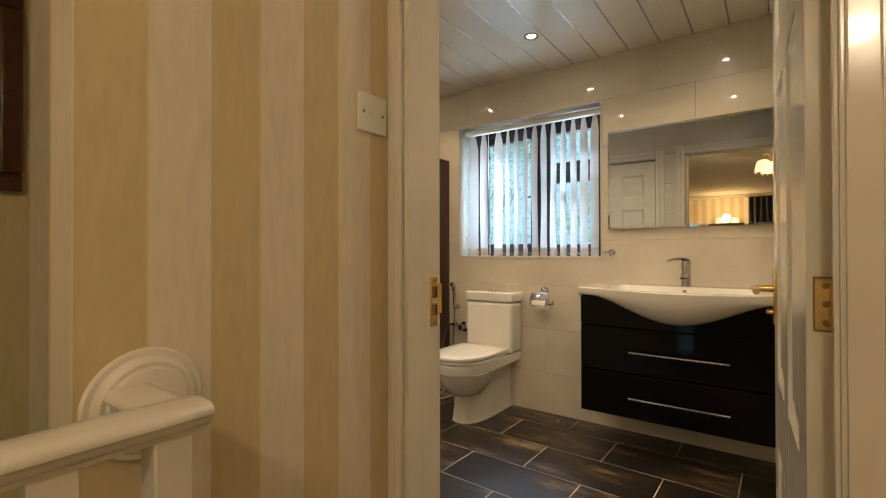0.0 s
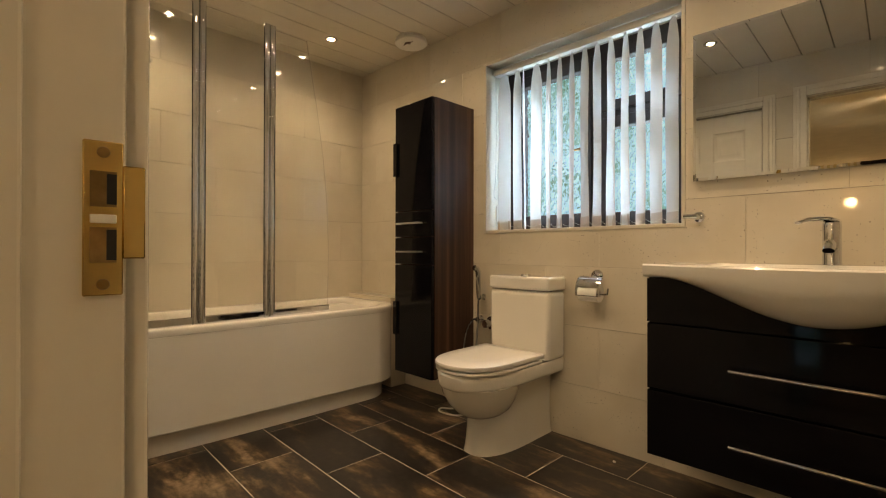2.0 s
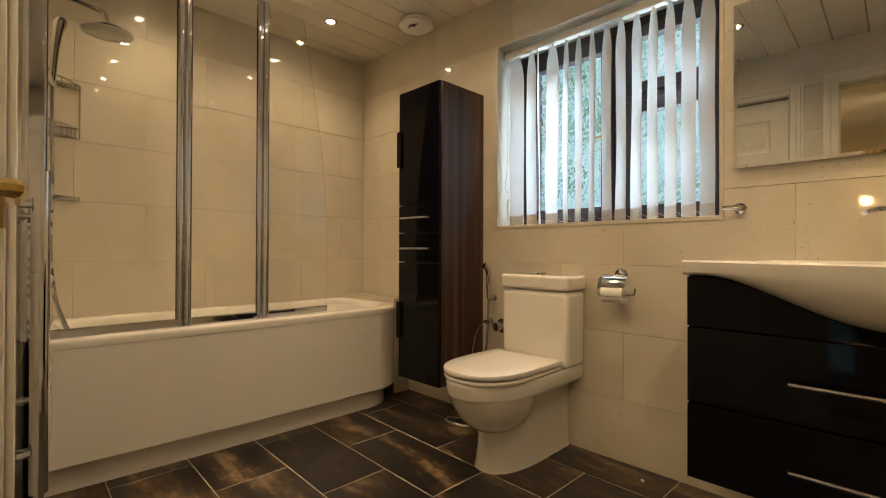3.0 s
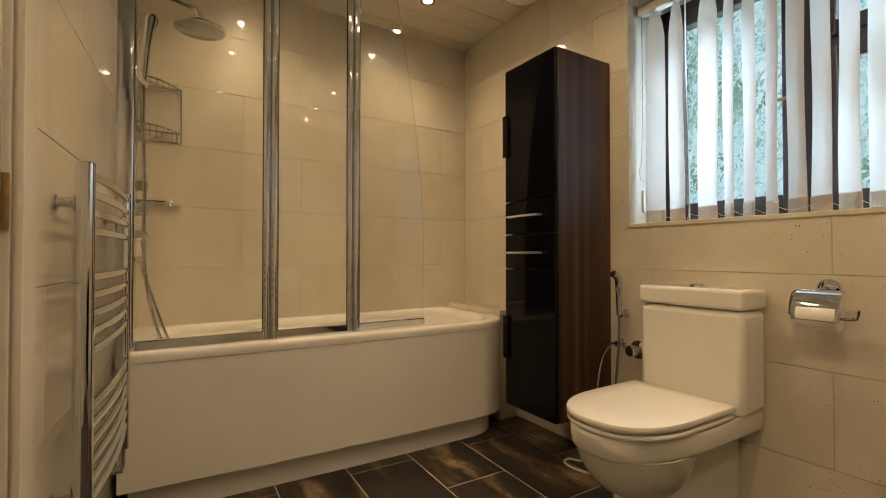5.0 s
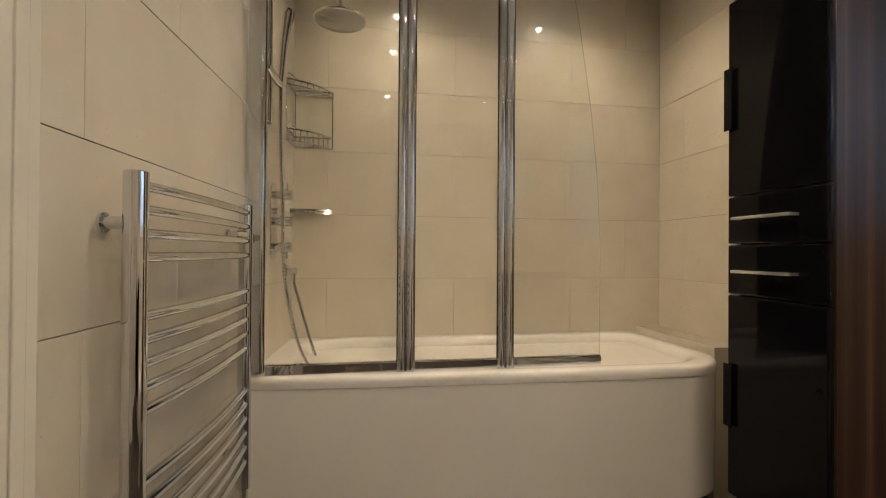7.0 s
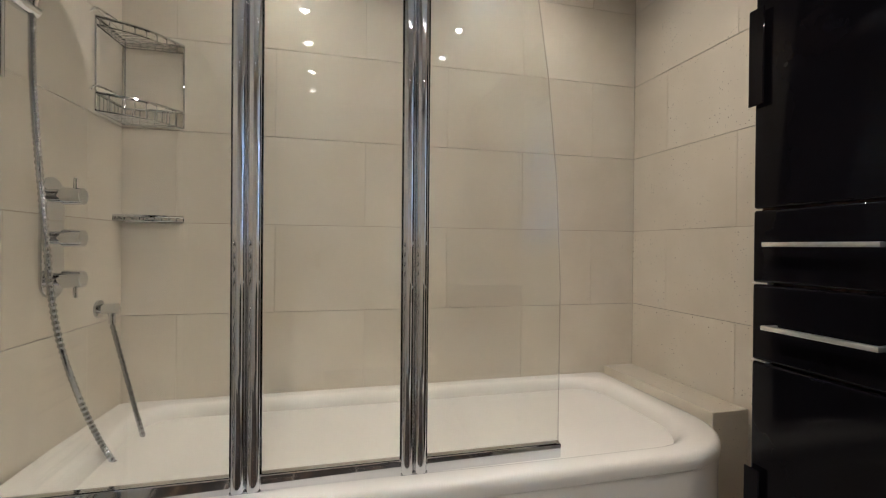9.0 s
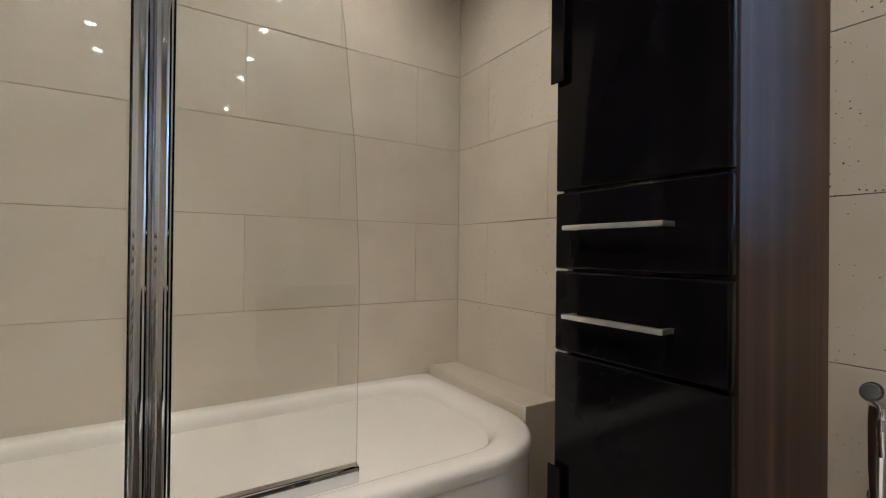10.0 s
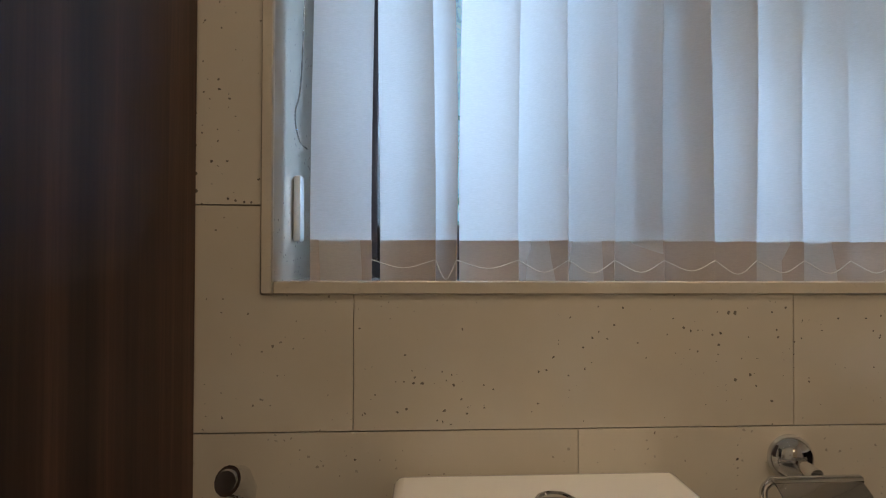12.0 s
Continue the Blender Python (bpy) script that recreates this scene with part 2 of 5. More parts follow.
TILE = wall_tile_material("cream_limestone_tile", 0.22)
# as above with smaller pits, for the west and south walls
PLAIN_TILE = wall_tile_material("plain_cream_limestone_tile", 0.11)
SLATE = floor_tile_material()
WALNUT = wood_material()
GROUT = paint("beige_grout", (0.42, 0.36, 0.28), 0.85, vary=0.15, scale=30, bump=0.2)
DARK_GROUT = paint("pale_floor_grout", (0.56, 0.50, 0.43), 0.85, vary=0.2, scale=25, bump=0.2)
PLASTER = paint("plain_plaster", (0.70, 0.63, 0.52), 0.8, bump=0.05)
CEILING_PVC = paint("white_ceiling_cladding", (0.72, 0.67, 0.575), 0.2, vary=0.03, scale=3, coat=0.2)
GLOSS_WHITE = paint("white_gloss_paint", (0.72, 0.68, 0.60), 0.20, vary=0.04, scale=8, bump=0.03, coat=0.3)
CERAMIC = paint("white_ceramic", (0.80, 0.77, 0.71), 0.1, vary=0.02, scale=3, coat=0.6, rough_vary=0.03)
ACRYLIC = paint("white_acrylic", (0.78, 0.75, 0.70), 0.2, vary=0.03, scale=2.5, coat=0.2, rough_vary=0.05)
SEAT_PLASTIC = paint("white_seat_plastic", (0.80, 0.77, 0.72), 0.16, vary=0.02, scale=4, coat=0.3, rough_vary=0.04)
CHROME = paint("chrome", (0.70, 0.71, 0.73), 0.045, 1.0, vary=0.02, scale=3, rough_vary=0.015)
SATIN = paint("satin_steel", (0.42, 0.43, 0.45), 0.2, 1.0, vary=0.05, scale=20)
BRASS = paint("polished_brass", (0.74, 0.52, 0.20), 0.16, 1.0, vary=0.14, scale=14, rough_vary=0.08)
BRUSHED = paint("brushed_steel", (0.86, 0.86, 0.84), 0.34, 1.0, vary=0.04, scale=30)
BEAD = paint("cream_edge_bead", (0.60, 0.54, 0.44), 0.3, vary=0.04, scale=20)
OLD_BRASS = paint("tarnished_brass", (0.33, 0.22, 0.10), 0.35, 1.0, vary=0.3, scale=40)
BLACK_GLOSS = paint("black_gloss_lacquer", (0.005, 0.0045, 0.006), 0.06, vary=0.2, scale=3, rough_vary=0.02)
BLACK_GLOSS.node_tree.nodes["Principled BSDF"].inputs["Specular IOR Level"].default_value = 0.15
BLACK = paint("black_plastic", (0.012, 0.012, 0.013), 0.4, vary=0.2)
BROWN_PVC = paint("dark_brown_window_frame", (0.035, 0.020, 0.018), 0.32, vary=0.2, scale=12, stretch=(1, 1, 0.2))
WHITE_PLASTIC = paint("white_plastic", (0.76, 0.74, 0.69), 0.32, vary=0.03)
PINK_HEM = fabric_material("blind_hem", (0.60, 0.52, 0.47), (0.70, 0.62, 0.56), 0.35)
PAPER = paint("toilet_paper", (0.82, 0.80, 0.76), 0.9, vary=0.04, scale=30, bump=0.3)
RUBBER = paint("white_rubber_hose", (0.70, 0.68, 0.62), 0.5, vary=0.05)
GREY_TRIM = paint("silver_strip", (0.60, 0.60, 0.58), 0.2, 1.0, vary=0.1, scale=20)
FRAME_WOOD = paint("dark_mahogany_frame", (0.07, 0.025, 0.014), 0.3, vary=0.25, scale=14, coat=0.3)
CARPET = paint("beige_carpet", (0.30, 0.23, 0.16), 0.95, vary=0.2, scale=60, bump=0.5)
CURTAIN = paint("black_patterned_curtain", (0.02, 0.018, 0.018), 0.8, vary=0.6, scale=9)
STRIPES = stripe_material("striped_wallpaper", 0.0895)
OBSCURE = glass_material("obscure_leaf_glass", (0.93, 0.98, 0.97), 0.06, 0.55)
SCREEN_GLASS = pane_material("clear_screen_glass", (0.982, 0.988, 0.976))
CLOTH = fabric_material("blind_cloth", (0.76, 0.75, 0.73), (0.87, 0.86, 0.85), 0.63)
MIRROR = paint("mirror_silver", (0.80, 0.815, 0.79), 0.012, 1.0, vary=0.005, rough_vary=0.005)
LAMP_GLOW = glow("halogen_glow", (1.0, 0.86, 0.66), 120.0)
SHADE_GLOW = glow("lit_glass_shade", (1.0, 0.74, 0.40), 2.2)
BACKDROP = backdrop_material()


# ---- building helpers ----
INVERSE = {}


def finish(bm, name, material, smooth=True):
    bmesh.ops.recalc_face_normals(bm, faces=bm.faces)
    if smooth:
        for face in bm.faces:
            face.smooth = True
        for e in bm.edges:
            e.smooth = e.calc_face_angle(0) < radians(38)
        # broad flat faces between narrow bevels stay truly flat
        for face in bm.faces:
            beside = [f.calc_area() for e in face.edges for f in e.link_faces if f is not face]
            if beside and face.calc_area() > 6 * max(beside):
                face.smooth = False
    me = bpy.data.meshes.new(name)
    bm.to_mesh(me)
    bm.free()
    me.materials.append(material)
    return me


def thing(name, base, label, category, group="", kind=""):
    ob = new(name)
    ob.location = base
    ob.empty_display_size = 0.05
    INVERSE[ob.name] = Matrix.Translation(-Vector(base))
    return tagged(ob, label, category, group, kind)


def part(name, bm, material, parent, label=""):
    ob = new(name, finish(bm, name, material))
    ob.parent = parent
    ob.matrix_parent_inverse = INVERSE.get(parent.name, Matrix.Identity(4))
    return tagged(ob, label)


def solid(name, bm, material, label="", category="", group="", kind=""):
    return tagged(new(name, finish(bm, name, material)), label, category, group, kind)


def box(lo, hi, bevel=0.0, segments=2, bm=None):
    b = bmesh.new()
    bmesh.ops.create_cube(b, size=1)
    lo, hi = Vector(lo), Vector(hi)
    for v in b.verts:
        v.co = Vector((lo[k] + (v.co[k] + 0.5) * (hi[k] - lo[k]) for k in range(3)))
    if bevel:
        bmesh.ops.bevel(b, geom=b.edges[:], offset=bevel, segments=segments, profile=0.5, affect="EDGES")
    return join(bm, b)


def join(a, b):
    """Adds b to a, where a is given."""
    if a is None:
        return b
    me = bpy.data.meshes.new("joined")
    b.to_mesh(me)
    b.free()
    a.from_mesh(me)
    bpy.data.meshes.remove(me)
    return a


def tube(points, r, seg=14, bm=None, caps=True, flat=1.0):
    """A round bar along points; r is a number or one radius for each point; flat squeezes it upright."""
    b = bmesh.new()
    pts = [Vector(p) for p in points]
    radii = r if isinstance(r, (list, tuple)) else [r] * len(pts)
    tangents = [(pts[min(i + 1, len(pts) - 1)] - pts[max(i - 1, 0)]).normalized() for i in range(len(pts))]
    up = Vector((0, 0, 1)) if abs(tangents[0].z) < 0.9 else Vector((1, 0, 0))
    side = tangents[0].cross(up).normalized()
    rings = []
    for p, t, rad in zip(pts, tangents, radii):
        side = (side - t * side.dot(t)).normalized()
        upv = side.cross(t)
        rings.append([b.verts.new(p + rad * (math.cos(a) * side + flat * math.sin(a) * upv)) for a in (2 * math.pi * k / seg for k in range(seg))])
    for a, c in zip(rings, rings[1:]):
        for k in range(seg):
            b.faces.new((a[k], a[(k + 1) % seg], c[(k + 1) % seg], c[k]))
    if caps:
        b.faces.new(rings[0])
        b.faces.new(list(reversed(rings[-1])))
    return join(bm, b)


def bend(points, n=10):
    """A smooth line through points."""
    pts = [Vector(p) for p in points]
    ext = [2 * pts[0] - pts[1], *pts, 2 * pts[-1] - pts[-2]]
    out = []
    for i in range(1, len(ext) - 2):
        p0, p1, p2, p3 = ext[i - 1:i + 3]
        for k in range(n):
            t = k / n
            out.append(0.5 * (2 * p1 + (p2 - p0) * t + (2 * p0 - 5 * p1 + 4 * p2 - p3) * t * t + (3 * p1 - p0 - 3 * p2 + p3) * t ** 3))
    return [*out, pts[-1]]


def lathe(profile, m=None, seg=28, bm=None):
    """A turned body: (radius, height) pairs about z, then moved by m."""
    b = bmesh.new()
    rings = [[b.verts.new((r * math.cos(2 * math.pi * k / seg), r * math.sin(2 * math.pi * k / seg), h)) for k in range(seg)] if r > 1e-6 else [b.verts.new((0, 0, h))] for r, h in profile]
    for a, c in zip(rings, rings[1:]):
        for k in range(seg):
            quad = [a[k % len(a)], a[(k + 1) % len(a)], c[(k + 1) % len(c)], c[k % len(c)]]
            quad = list(dict.fromkeys(quad))
            if len(quad) > 2:
                b.faces.new(quad)
    for ring, (r, h) in ((rings[0], profile[0]), (rings[-1], profile[-1])):
        if len(ring) > 2:
            b.faces.new(ring)
    if m:
        b.transform(m)
    return join(bm, b)


def loft(rings, closed=True, caps=True, bm=None):
    """A skin over rings of points, all of one count."""
    b = bmesh.new()
    vs = [[b.verts.new(p) for p in ring] for ring in rings]
    for a, c in zip(vs, vs[1:]):
        for k in range(len(a) if closed else len(a) - 1):
            b.faces.new((a[k], a[(k + 1) % len(a)], c[(k + 1) % len(a)], c[k]))
    if caps:
        b.faces.new(vs[0])
        b.faces.new(list(reversed(vs[-1])))
    return join(bm, b)


def slab(outline, z0, z1, bevel=0.0, segments=2):
    """A plate of an outline in plan, from z0 to z1."""
    b = bmesh.new()
    f = b.faces.new([b.verts.new((x, y, z0)) for x, y in outline])
    top = bmesh.ops.extrude_face_region(b, geom=[f])
    bmesh.ops.translate(b, vec=(0, 0, z1 - z0), verts=[g for g in top["geom"] if isinstance(g, bmesh.types.BMVert)])
    if bevel:
        edges = [e for e in b.edges if abs(e.verts[0].co.z - e.verts[1].co.z) < 1e-6]
        bmesh.ops.bevel(b, geom=edges, offset=bevel, segments=segments, profile=0.5, affect="EDGES")
    return b


def aim(point, direction):
    """A pose at point whose z axis goes along direction."""
    return Matrix.Translation(point) @ Vector(direction).to_track_quat("Z", "Y").to_matrix().to_4x4()


# ---- structure: the bathroom's shell ----
NORTH, WEST, EAST = 2.70, -3.08, 0.62
LEAN_S = 3.5
SM = pose(-1.6, 0.760, 0, 0, 0, 180 - LEAN_S)  # south wall: x along it to the west, y into the wall
NM = pose(0, NORTH, 0)
WM = pose(WEST, 0, 0, 0, 0, 90)
WIN = (-1.809, -0.711, 1.049, 2.051)
DOORWAY = (-1.832, -1.083, 2.02)
CUPBOARD = (-0.822, -0.095, 2.0)


def along(x):
    return (-1.6 - x) / math.cos(radians(LEAN_S))


def moved(bm, m):
    bm.transform(m)
    return bm


def wall_with_holes(u0, u1, z1, y0, y1, holes):
    """A wall slab in its own frame, with openings (u0, u1, z0, z1) through it."""
    bm = None
    cuts = sorted({u0, u1, *(h[0] for h in holes), *(h[1] for h in holes)})
    for a, b in zip(cuts, cuts[1:]):
        spans = sorted((h[2], h[3]) for h in holes if h[0] <= a and h[1] >= b)
        z = -0.1
        for lo, hi in [*spans, (z1, z1)]:
            if lo - z > 1e-4:
                bm = box((a, y0, z), (b, y1, lo), bm=bm)
            z = hi
    return bm


wall_north = solid("wall_north", moved(wall_with_holes(-3.3, 0.9, 2.6, 0.008, 0.34, [WIN]), NM), GROUT, "cream stone tiled wall with a window", "wall", kind="structure")
wall_west = solid("wall_west", moved(box((0.5, 0.008, -0.1), (NORTH + 0.008, 0.2, 2.6)), WM), GROUT, "cream stone tiled wall along the bath", "wall", kind="structure")
wall_south = solid("wall_south", moved(wall_with_holes(-2.8, 1.62, 2.6, 0.008, 0.086, [(u0 - 0.029, u1 + 0.029, -0.1, top + 0.029) for u0, u1, top in (DOORWAY, CUPBOARD)]), SM), GROUT, "cream tiled wall with two doorways", "wall", kind="structure")
solid("wall_east", box((EAST, 0.55, -0.1), (EAST + 0.15, NORTH + 0.008, 2.6)), PLASTER, "plain cream wall beside the basin", "wall", kind="structure")
solid("ceiling", box((-3.3, 0.45, CEIL + 0.006), (0.8, 2.95, 2.6)), WHITE_PLASTIC, "backing of the white ceiling cladding", "ceiling", kind="structure")
# cladding boards run towards the window wall, with thin silver strips between them
bm, strips = None, None
x = -3.16
while x < 0.75:
    bm = box((x + 0.0025, 0.6, CEIL), (x + 0.1715, 2.71, CEIL + 0.006), 0.0018, 1, bm)
    strips = box((x - 0.0022, 0.6, CEIL + 0.002), (x + 0.0022, 2.71, CEIL + 0.0055), bm=strips)
    x += 0.174
solid("ceiling_boards", bm, CEILING_PVC, "glossy white plastic ceiling cladding boards", "ceiling", kind="structure")
solid("ceiling_trim", strips, GREY_TRIM, "thin silver strips between the ceiling boards", "trim", kind="structure")
solid("ground", box((-3.3, 0.56, -0.12), (0.8, 2.95, -0.007)), DARK_GROUT, "pale grout bed under the slate tiles", "floor", kind="structure")

# window lining, bead and sill
for name, lo, hi in (("window_lining", (WIN[0] - 0.0, NORTH + 0.004, WIN[2]), (WIN[0] + 0.010, 2.925, WIN[3])),
                     ("window_lining", (WIN[1] - 0.010, NORTH + 0.004, WIN[2]), (WIN[1], 2.925, WIN[3])),
                     ("window_lining", (WIN[0] + 0.0105, NORTH + 0.004, WIN[3] - 0.010), (WIN[1] - 0.0105, 2.925, WIN[3])),
                     ("window_sill", (WIN[0] + 0.0105, NORTH + 0.004, WIN[2]), (WIN[1] - 0.0105, 2.925, WIN[2] + 0.010))):
    solid(name, box(lo, hi), TILE, "cream tiled reveal of the window", "sill" if "sill" in name else "lining", kind="structure")
bm = None
for lo, hi in (((WIN[0] - 0.004, NORTH - 0.004, WIN[2] - 0.004), (WIN[0] + 0.012, NORTH + 0.0035, WIN[3] + 0.004)),
               ((WIN[1] - 0.012, NORTH - 0.004, WIN[2] - 0.004), (WIN[1] + 0.004, NORTH + 0.0035, WIN[3] + 0.004)),
               ((WIN[0] + 0.0125, NORTH - 0.004, WIN[3] - 0.012), (WIN[1] - 0.0125, NORTH + 0.0035, WIN[3] + 0.004)),
               ((WIN[0] + 0.0125, NORTH - 0.004, WIN[2] - 0.004), (WIN[1] - 0.0125, NORTH + 0.0035, WIN[2] + 0.014))):
    bm = box(lo, hi, 0.002, 1, bm)
solid("window_bead", bm, BEAD, "thin cream bead round the window reveal", "trim", kind="structure")

# ---- window ----
window = thing("window_1", (-1.26, 2.88, WIN[2]), "dark brown framed window with obscured patterned panes", "window", kind="structure")
YF0, YF1 = 2.92, 2.98
bm = None
for lo, hi in (((WIN[0], YF0, WIN[2]), (-1.735, YF1, WIN[3])), ((-0.785, YF0, WIN[2]), (WIN[1], YF1, WIN[3])),
               ((-1.735, YF0, WIN[2]), (-0.785, YF1, 1.095)), ((-1.735, YF0, 1.985), (-0.785, YF1, WIN[3])),
               ((-1.245, YF0 + 0.003, 1.095), (-1.185, YF1, 1.985)), ((-1.185, YF0 + 0.003, 1.635), (-0.785, YF1, 1.685))):
    bm = box(lo, hi, 0.004, 2, bm)
part("window_frame", bm, BROWN_PVC, window)


def sash(x0, x1, z0, z1, w):
    bm = None
    y0, y1 = YF0 - 0.014, YF1 - 0.014
    for lo, hi in (((x0, y0, z0), (x0 + w, y1, z1)), ((x1 - w, y0, z0), (x1, y1, z1)), ((x0 + w, y0, z0), (x1 - w, y1, z0 + w)), ((x0 + w, y0, z1 - w), (x1 - w, y1, z1))):
        bm = box(lo, hi, 0.006, 2, bm)
    s = part("sash", bm, BROWN_PVC, window)
    p = part("pane", box((x0 + w - 0.004, y0 + 0.026, z0 + w - 0.004), (x1 - w + 0.004, y0 + 0.030, z1 - w + 0.004)), OBSCURE, s, "obscured leaf-patterned glass")
    p.visible_shadow = False


sash(-1.745, -1.237, 1.087, 1.995, 0.064)
sash(-1.193, -0.775, 1.677, 1.995, 0.054)
sash(-1.193, -0.775, 1.087, 1.643, 0.058)
part("window_handle", tube([(-1.262, 2.904, 1.50), (-1.264, 2.892, 1.50), (-1.35, 2.889, 1.497)], [0.009, 0.008, 0.006]), OLD_BRASS, window, "small brass window handle")
solid("backdrop", box((-14, 9.0, -3), (10, 9.05, 9)), BACKDROP, "bright garden foliage and sky outside", "backdrop", kind="structure")
solid("outer_ground", box((-300, -300, -3.2), (300, 300, -3.0)), paint("lawn", (0.06, 0.10, 0.03), 0.9, vary=0.3, bump=0.3), "green lawn outside the window", "ground", kind="structure")

# ---- doors and their frames in the south wall ----


def lining(name, u0, u1, top, stop_y, proud=0.002):
    bm = None
    for lo, hi in (((u0 - 0.03, -proud, 0), (u0, 0.097, top + 0.03)), ((u1, -proud, 0), (u1 + 0.03, 0.097, top + 0.03)), ((u0, -proud, top), (u1, 0.097, top + 0.03)),
                   ((u0, stop_y, 0), (u0 + 0.006, 0.0965, top)), ((u1 - 0.006, stop_y, 0), (u1, 0.0965, top)), ((u0 + 0.006, stop_y, top - 0.006), (u1 - 0.006, 0.0965, top))):
        bm = box(lo, hi, 0.0025, 2, bm)
    return solid(name, moved(bm, SM), GLOSS_WHITE, "white gloss painted door lining with stops", "door frame", kind="structure")


def casing(name, u0, u1, top, y_face, sign, w, w_left=None, lift=0.0):
    """A moulded architrave round an opening, on the face y_face, standing out by sign."""
    bm = None
    for depth, inset, wide in ((0.010, 0.0, 1.0), (0.017, 0.0, 0.42), (0.0135, 0.5, 0.25)):
        a, b = sorted((y_face, y_face + sign * (depth + lift)))
        for side, start in ((-1, u0), (1, u1)):
            ww = w_left if (side > 0 and w_left) else w
            p, q = start + side * (0.006 + inset * ww), start + side * (0.006 + (inset + wide) * ww)
            bm = box((min(p, q), a, 0), (max(p, q), b, top + 0.006 + (inset + wide) * w), 0.003, 2, bm)
        bm = box((u0 - 0.006, a, top + 0.006 + inset * w), (u1 + 0.006, b, top + 0.006 + (inset + wide) * w), 0.003, 2, bm)
    return solid(name, moved(bm, SM), GLOSS_WHITE, "white gloss moulded architrave round a doorway", "trim", kind="structure")


lining("door_frame_1", *DOORWAY, 0.048, 0.014)
lining("door_frame_2", *CUPBOARD, 0.046)
casing("architrave_1", *DOORWAY, 0.0, -1, 0.075, lift=0.014)
casing("architrave_2", *CUPBOARD, 0.0, -1, 0.075, 0.092)
casing("architrave_3", *DOORWAY, 0.094, 1, 0.08, 0.050)


def panelled_door(name, m, width, height, label, handle_at, hinge_x, hinge_y=0.004):
    """A six-panel painted door; m: hinge edge at x = 0, face at y = 0, the leaf behind it."""
    t = 0.036
    door = thing(name, m.translation, label, "door", kind="structure")
    stile, mid = 0.105, 0.095
    rows = ((0.22, 0.57), (0.74, 1.515), (1.635, height - 0.125))
    bm = None
    cols = ((stile, (width - mid) / 2), ((width + mid) / 2, width - stile))
    for lo, hi in ((0, stile), (cols[0][1], cols[1][0]), (width - stile, width)):
        bm = box((lo, -t, 0.006), (hi, 0, height), 0.0015, 1, bm)
    zs = [0.006, *(z for r in rows for z in r), height]
    for z0, z1 in zip(zs[::2], zs[1::2]):
        for c0, c1 in cols:
            bm = box((c0, -t + 0.0004, z0), (c1, -0.0004, z1), bm=bm)
    leaf = part("leaf", moved(bm, m), GLOSS_WHITE, door)
    for z0, z1 in rows:
        for c0, c1 in cols:
            b = bmesh.new()
            for face, s in ((-0.0, 1), (-t, -1)):
                ring = lambda inset, depth: [(x, face - s * depth, z) for x, z in ((c0 + inset, z0 + inset), (c1 - inset, z0 + inset), (c1 - inset, z1 - inset), (c0 + inset, z1 - inset))]
                b = loft([ring(0, 0.001), ring(0.012, 0.010), ring(0.030, 0.010), ring(0.052, 0.004)], caps=False, bm=b)
                b.faces.new([b.verts.new(p) for p in ring(0.052, 0.004)])
            part("panel", moved(b, m), GLOSS_WHITE, door)
    if handle_at:
        hx, hz = handle_at
        for s, face in ((1, 0.0), (-1, -t)):
            plate = part("handle_plate", moved(box((hx - 0.021, min(face, face + s * 0.006), hz - 0.10), (hx + 0.021, max(face, face + s * 0.006), hz + 0.06), 0.002, 2), m), BRASS, door, "polished brass lever plate")
            lever = tube([(hx, face + s * 0.005, hz), (hx, face + s * 0.040, hz), (hx - 0.004, face + s * 0.048, hz), (hx - 0.03, face + s * 0.050, hz), (hx - 0.095, face + s * 0.047, hz - 0.003)], [0.010, 0.009, 0.0105, 0.0095, 0.0085], 14)
            part("lever", moved(lever, m), BRASS, plate)
            part("thumb_turn", moved(tube([(hx, face + s * 0.005, hz - 0.065), (hx, face + s * 0.022, hz - 0.065)], 0.008, 12), m), BRASS, plate)
    for hz in (0.22, 1.01, 1.78):
        part("hinge", moved(tube([(hinge_x, hinge_y, hz - 0.045), (hinge_x, hinge_y, hz + 0.045)], 0.006, 10), m), OLD_BRASS, door, "tarnished brass hinge")
    return door


DOOR_AT = pose(0.196, 0.700, 0, 0, 0, 92.9)
panelled_door("door_1", DOOR_AT, 0.735, 1.985, "open white six-panel door with brass lever", (0.690, 0.985), 0.001, -0.041)
panelled_door("door_2", SM @ pose(-0.098, 0.008, 0, 0, 0, 180), 0.721, 1.985, "closed white six-panel door beside a towel rail", (0.635, 0.985), -0.003)

STRIKE_AT = SM @ Matrix.Translation((0.0435, -0.020, -0.018))
strike = thing("strike_plate", (STRIKE_AT @ Vector((-1.127, 0.02, 0.93))), "brass lock strike plate screwed to the door lining", "strike plate")
part("plate", moved(box((-1.1295, 0.008, 0.926), (-1.1255, 0.034, 1.048), 0.001, 1), STRIKE_AT), BRASS, strike)
part("lip", moved(box((-1.1295, -0.007, 0.955), (-1.127, 0.0085, 1.03), 0.001, 1), STRIKE_AT), BRASS, strike, "curved brass latch lip")
for z in (0.966, 1.010):
    pocket = part("keep", moved(box((-1.1303, 0.0125, z - 0.014), (-1.1294, 0.0295, z + 0.014)), STRIKE_AT), OLD_BRASS, strike, "tarnished latch pocket")
    # black strip stands in for the shade inside the latch pocket
    part("keep_shadow", moved(box((-1.1308, 0.0125, z - 0.012), (-1.1302, 0.019, z + 0.012)), STRIKE_AT), BLACK, pocket)
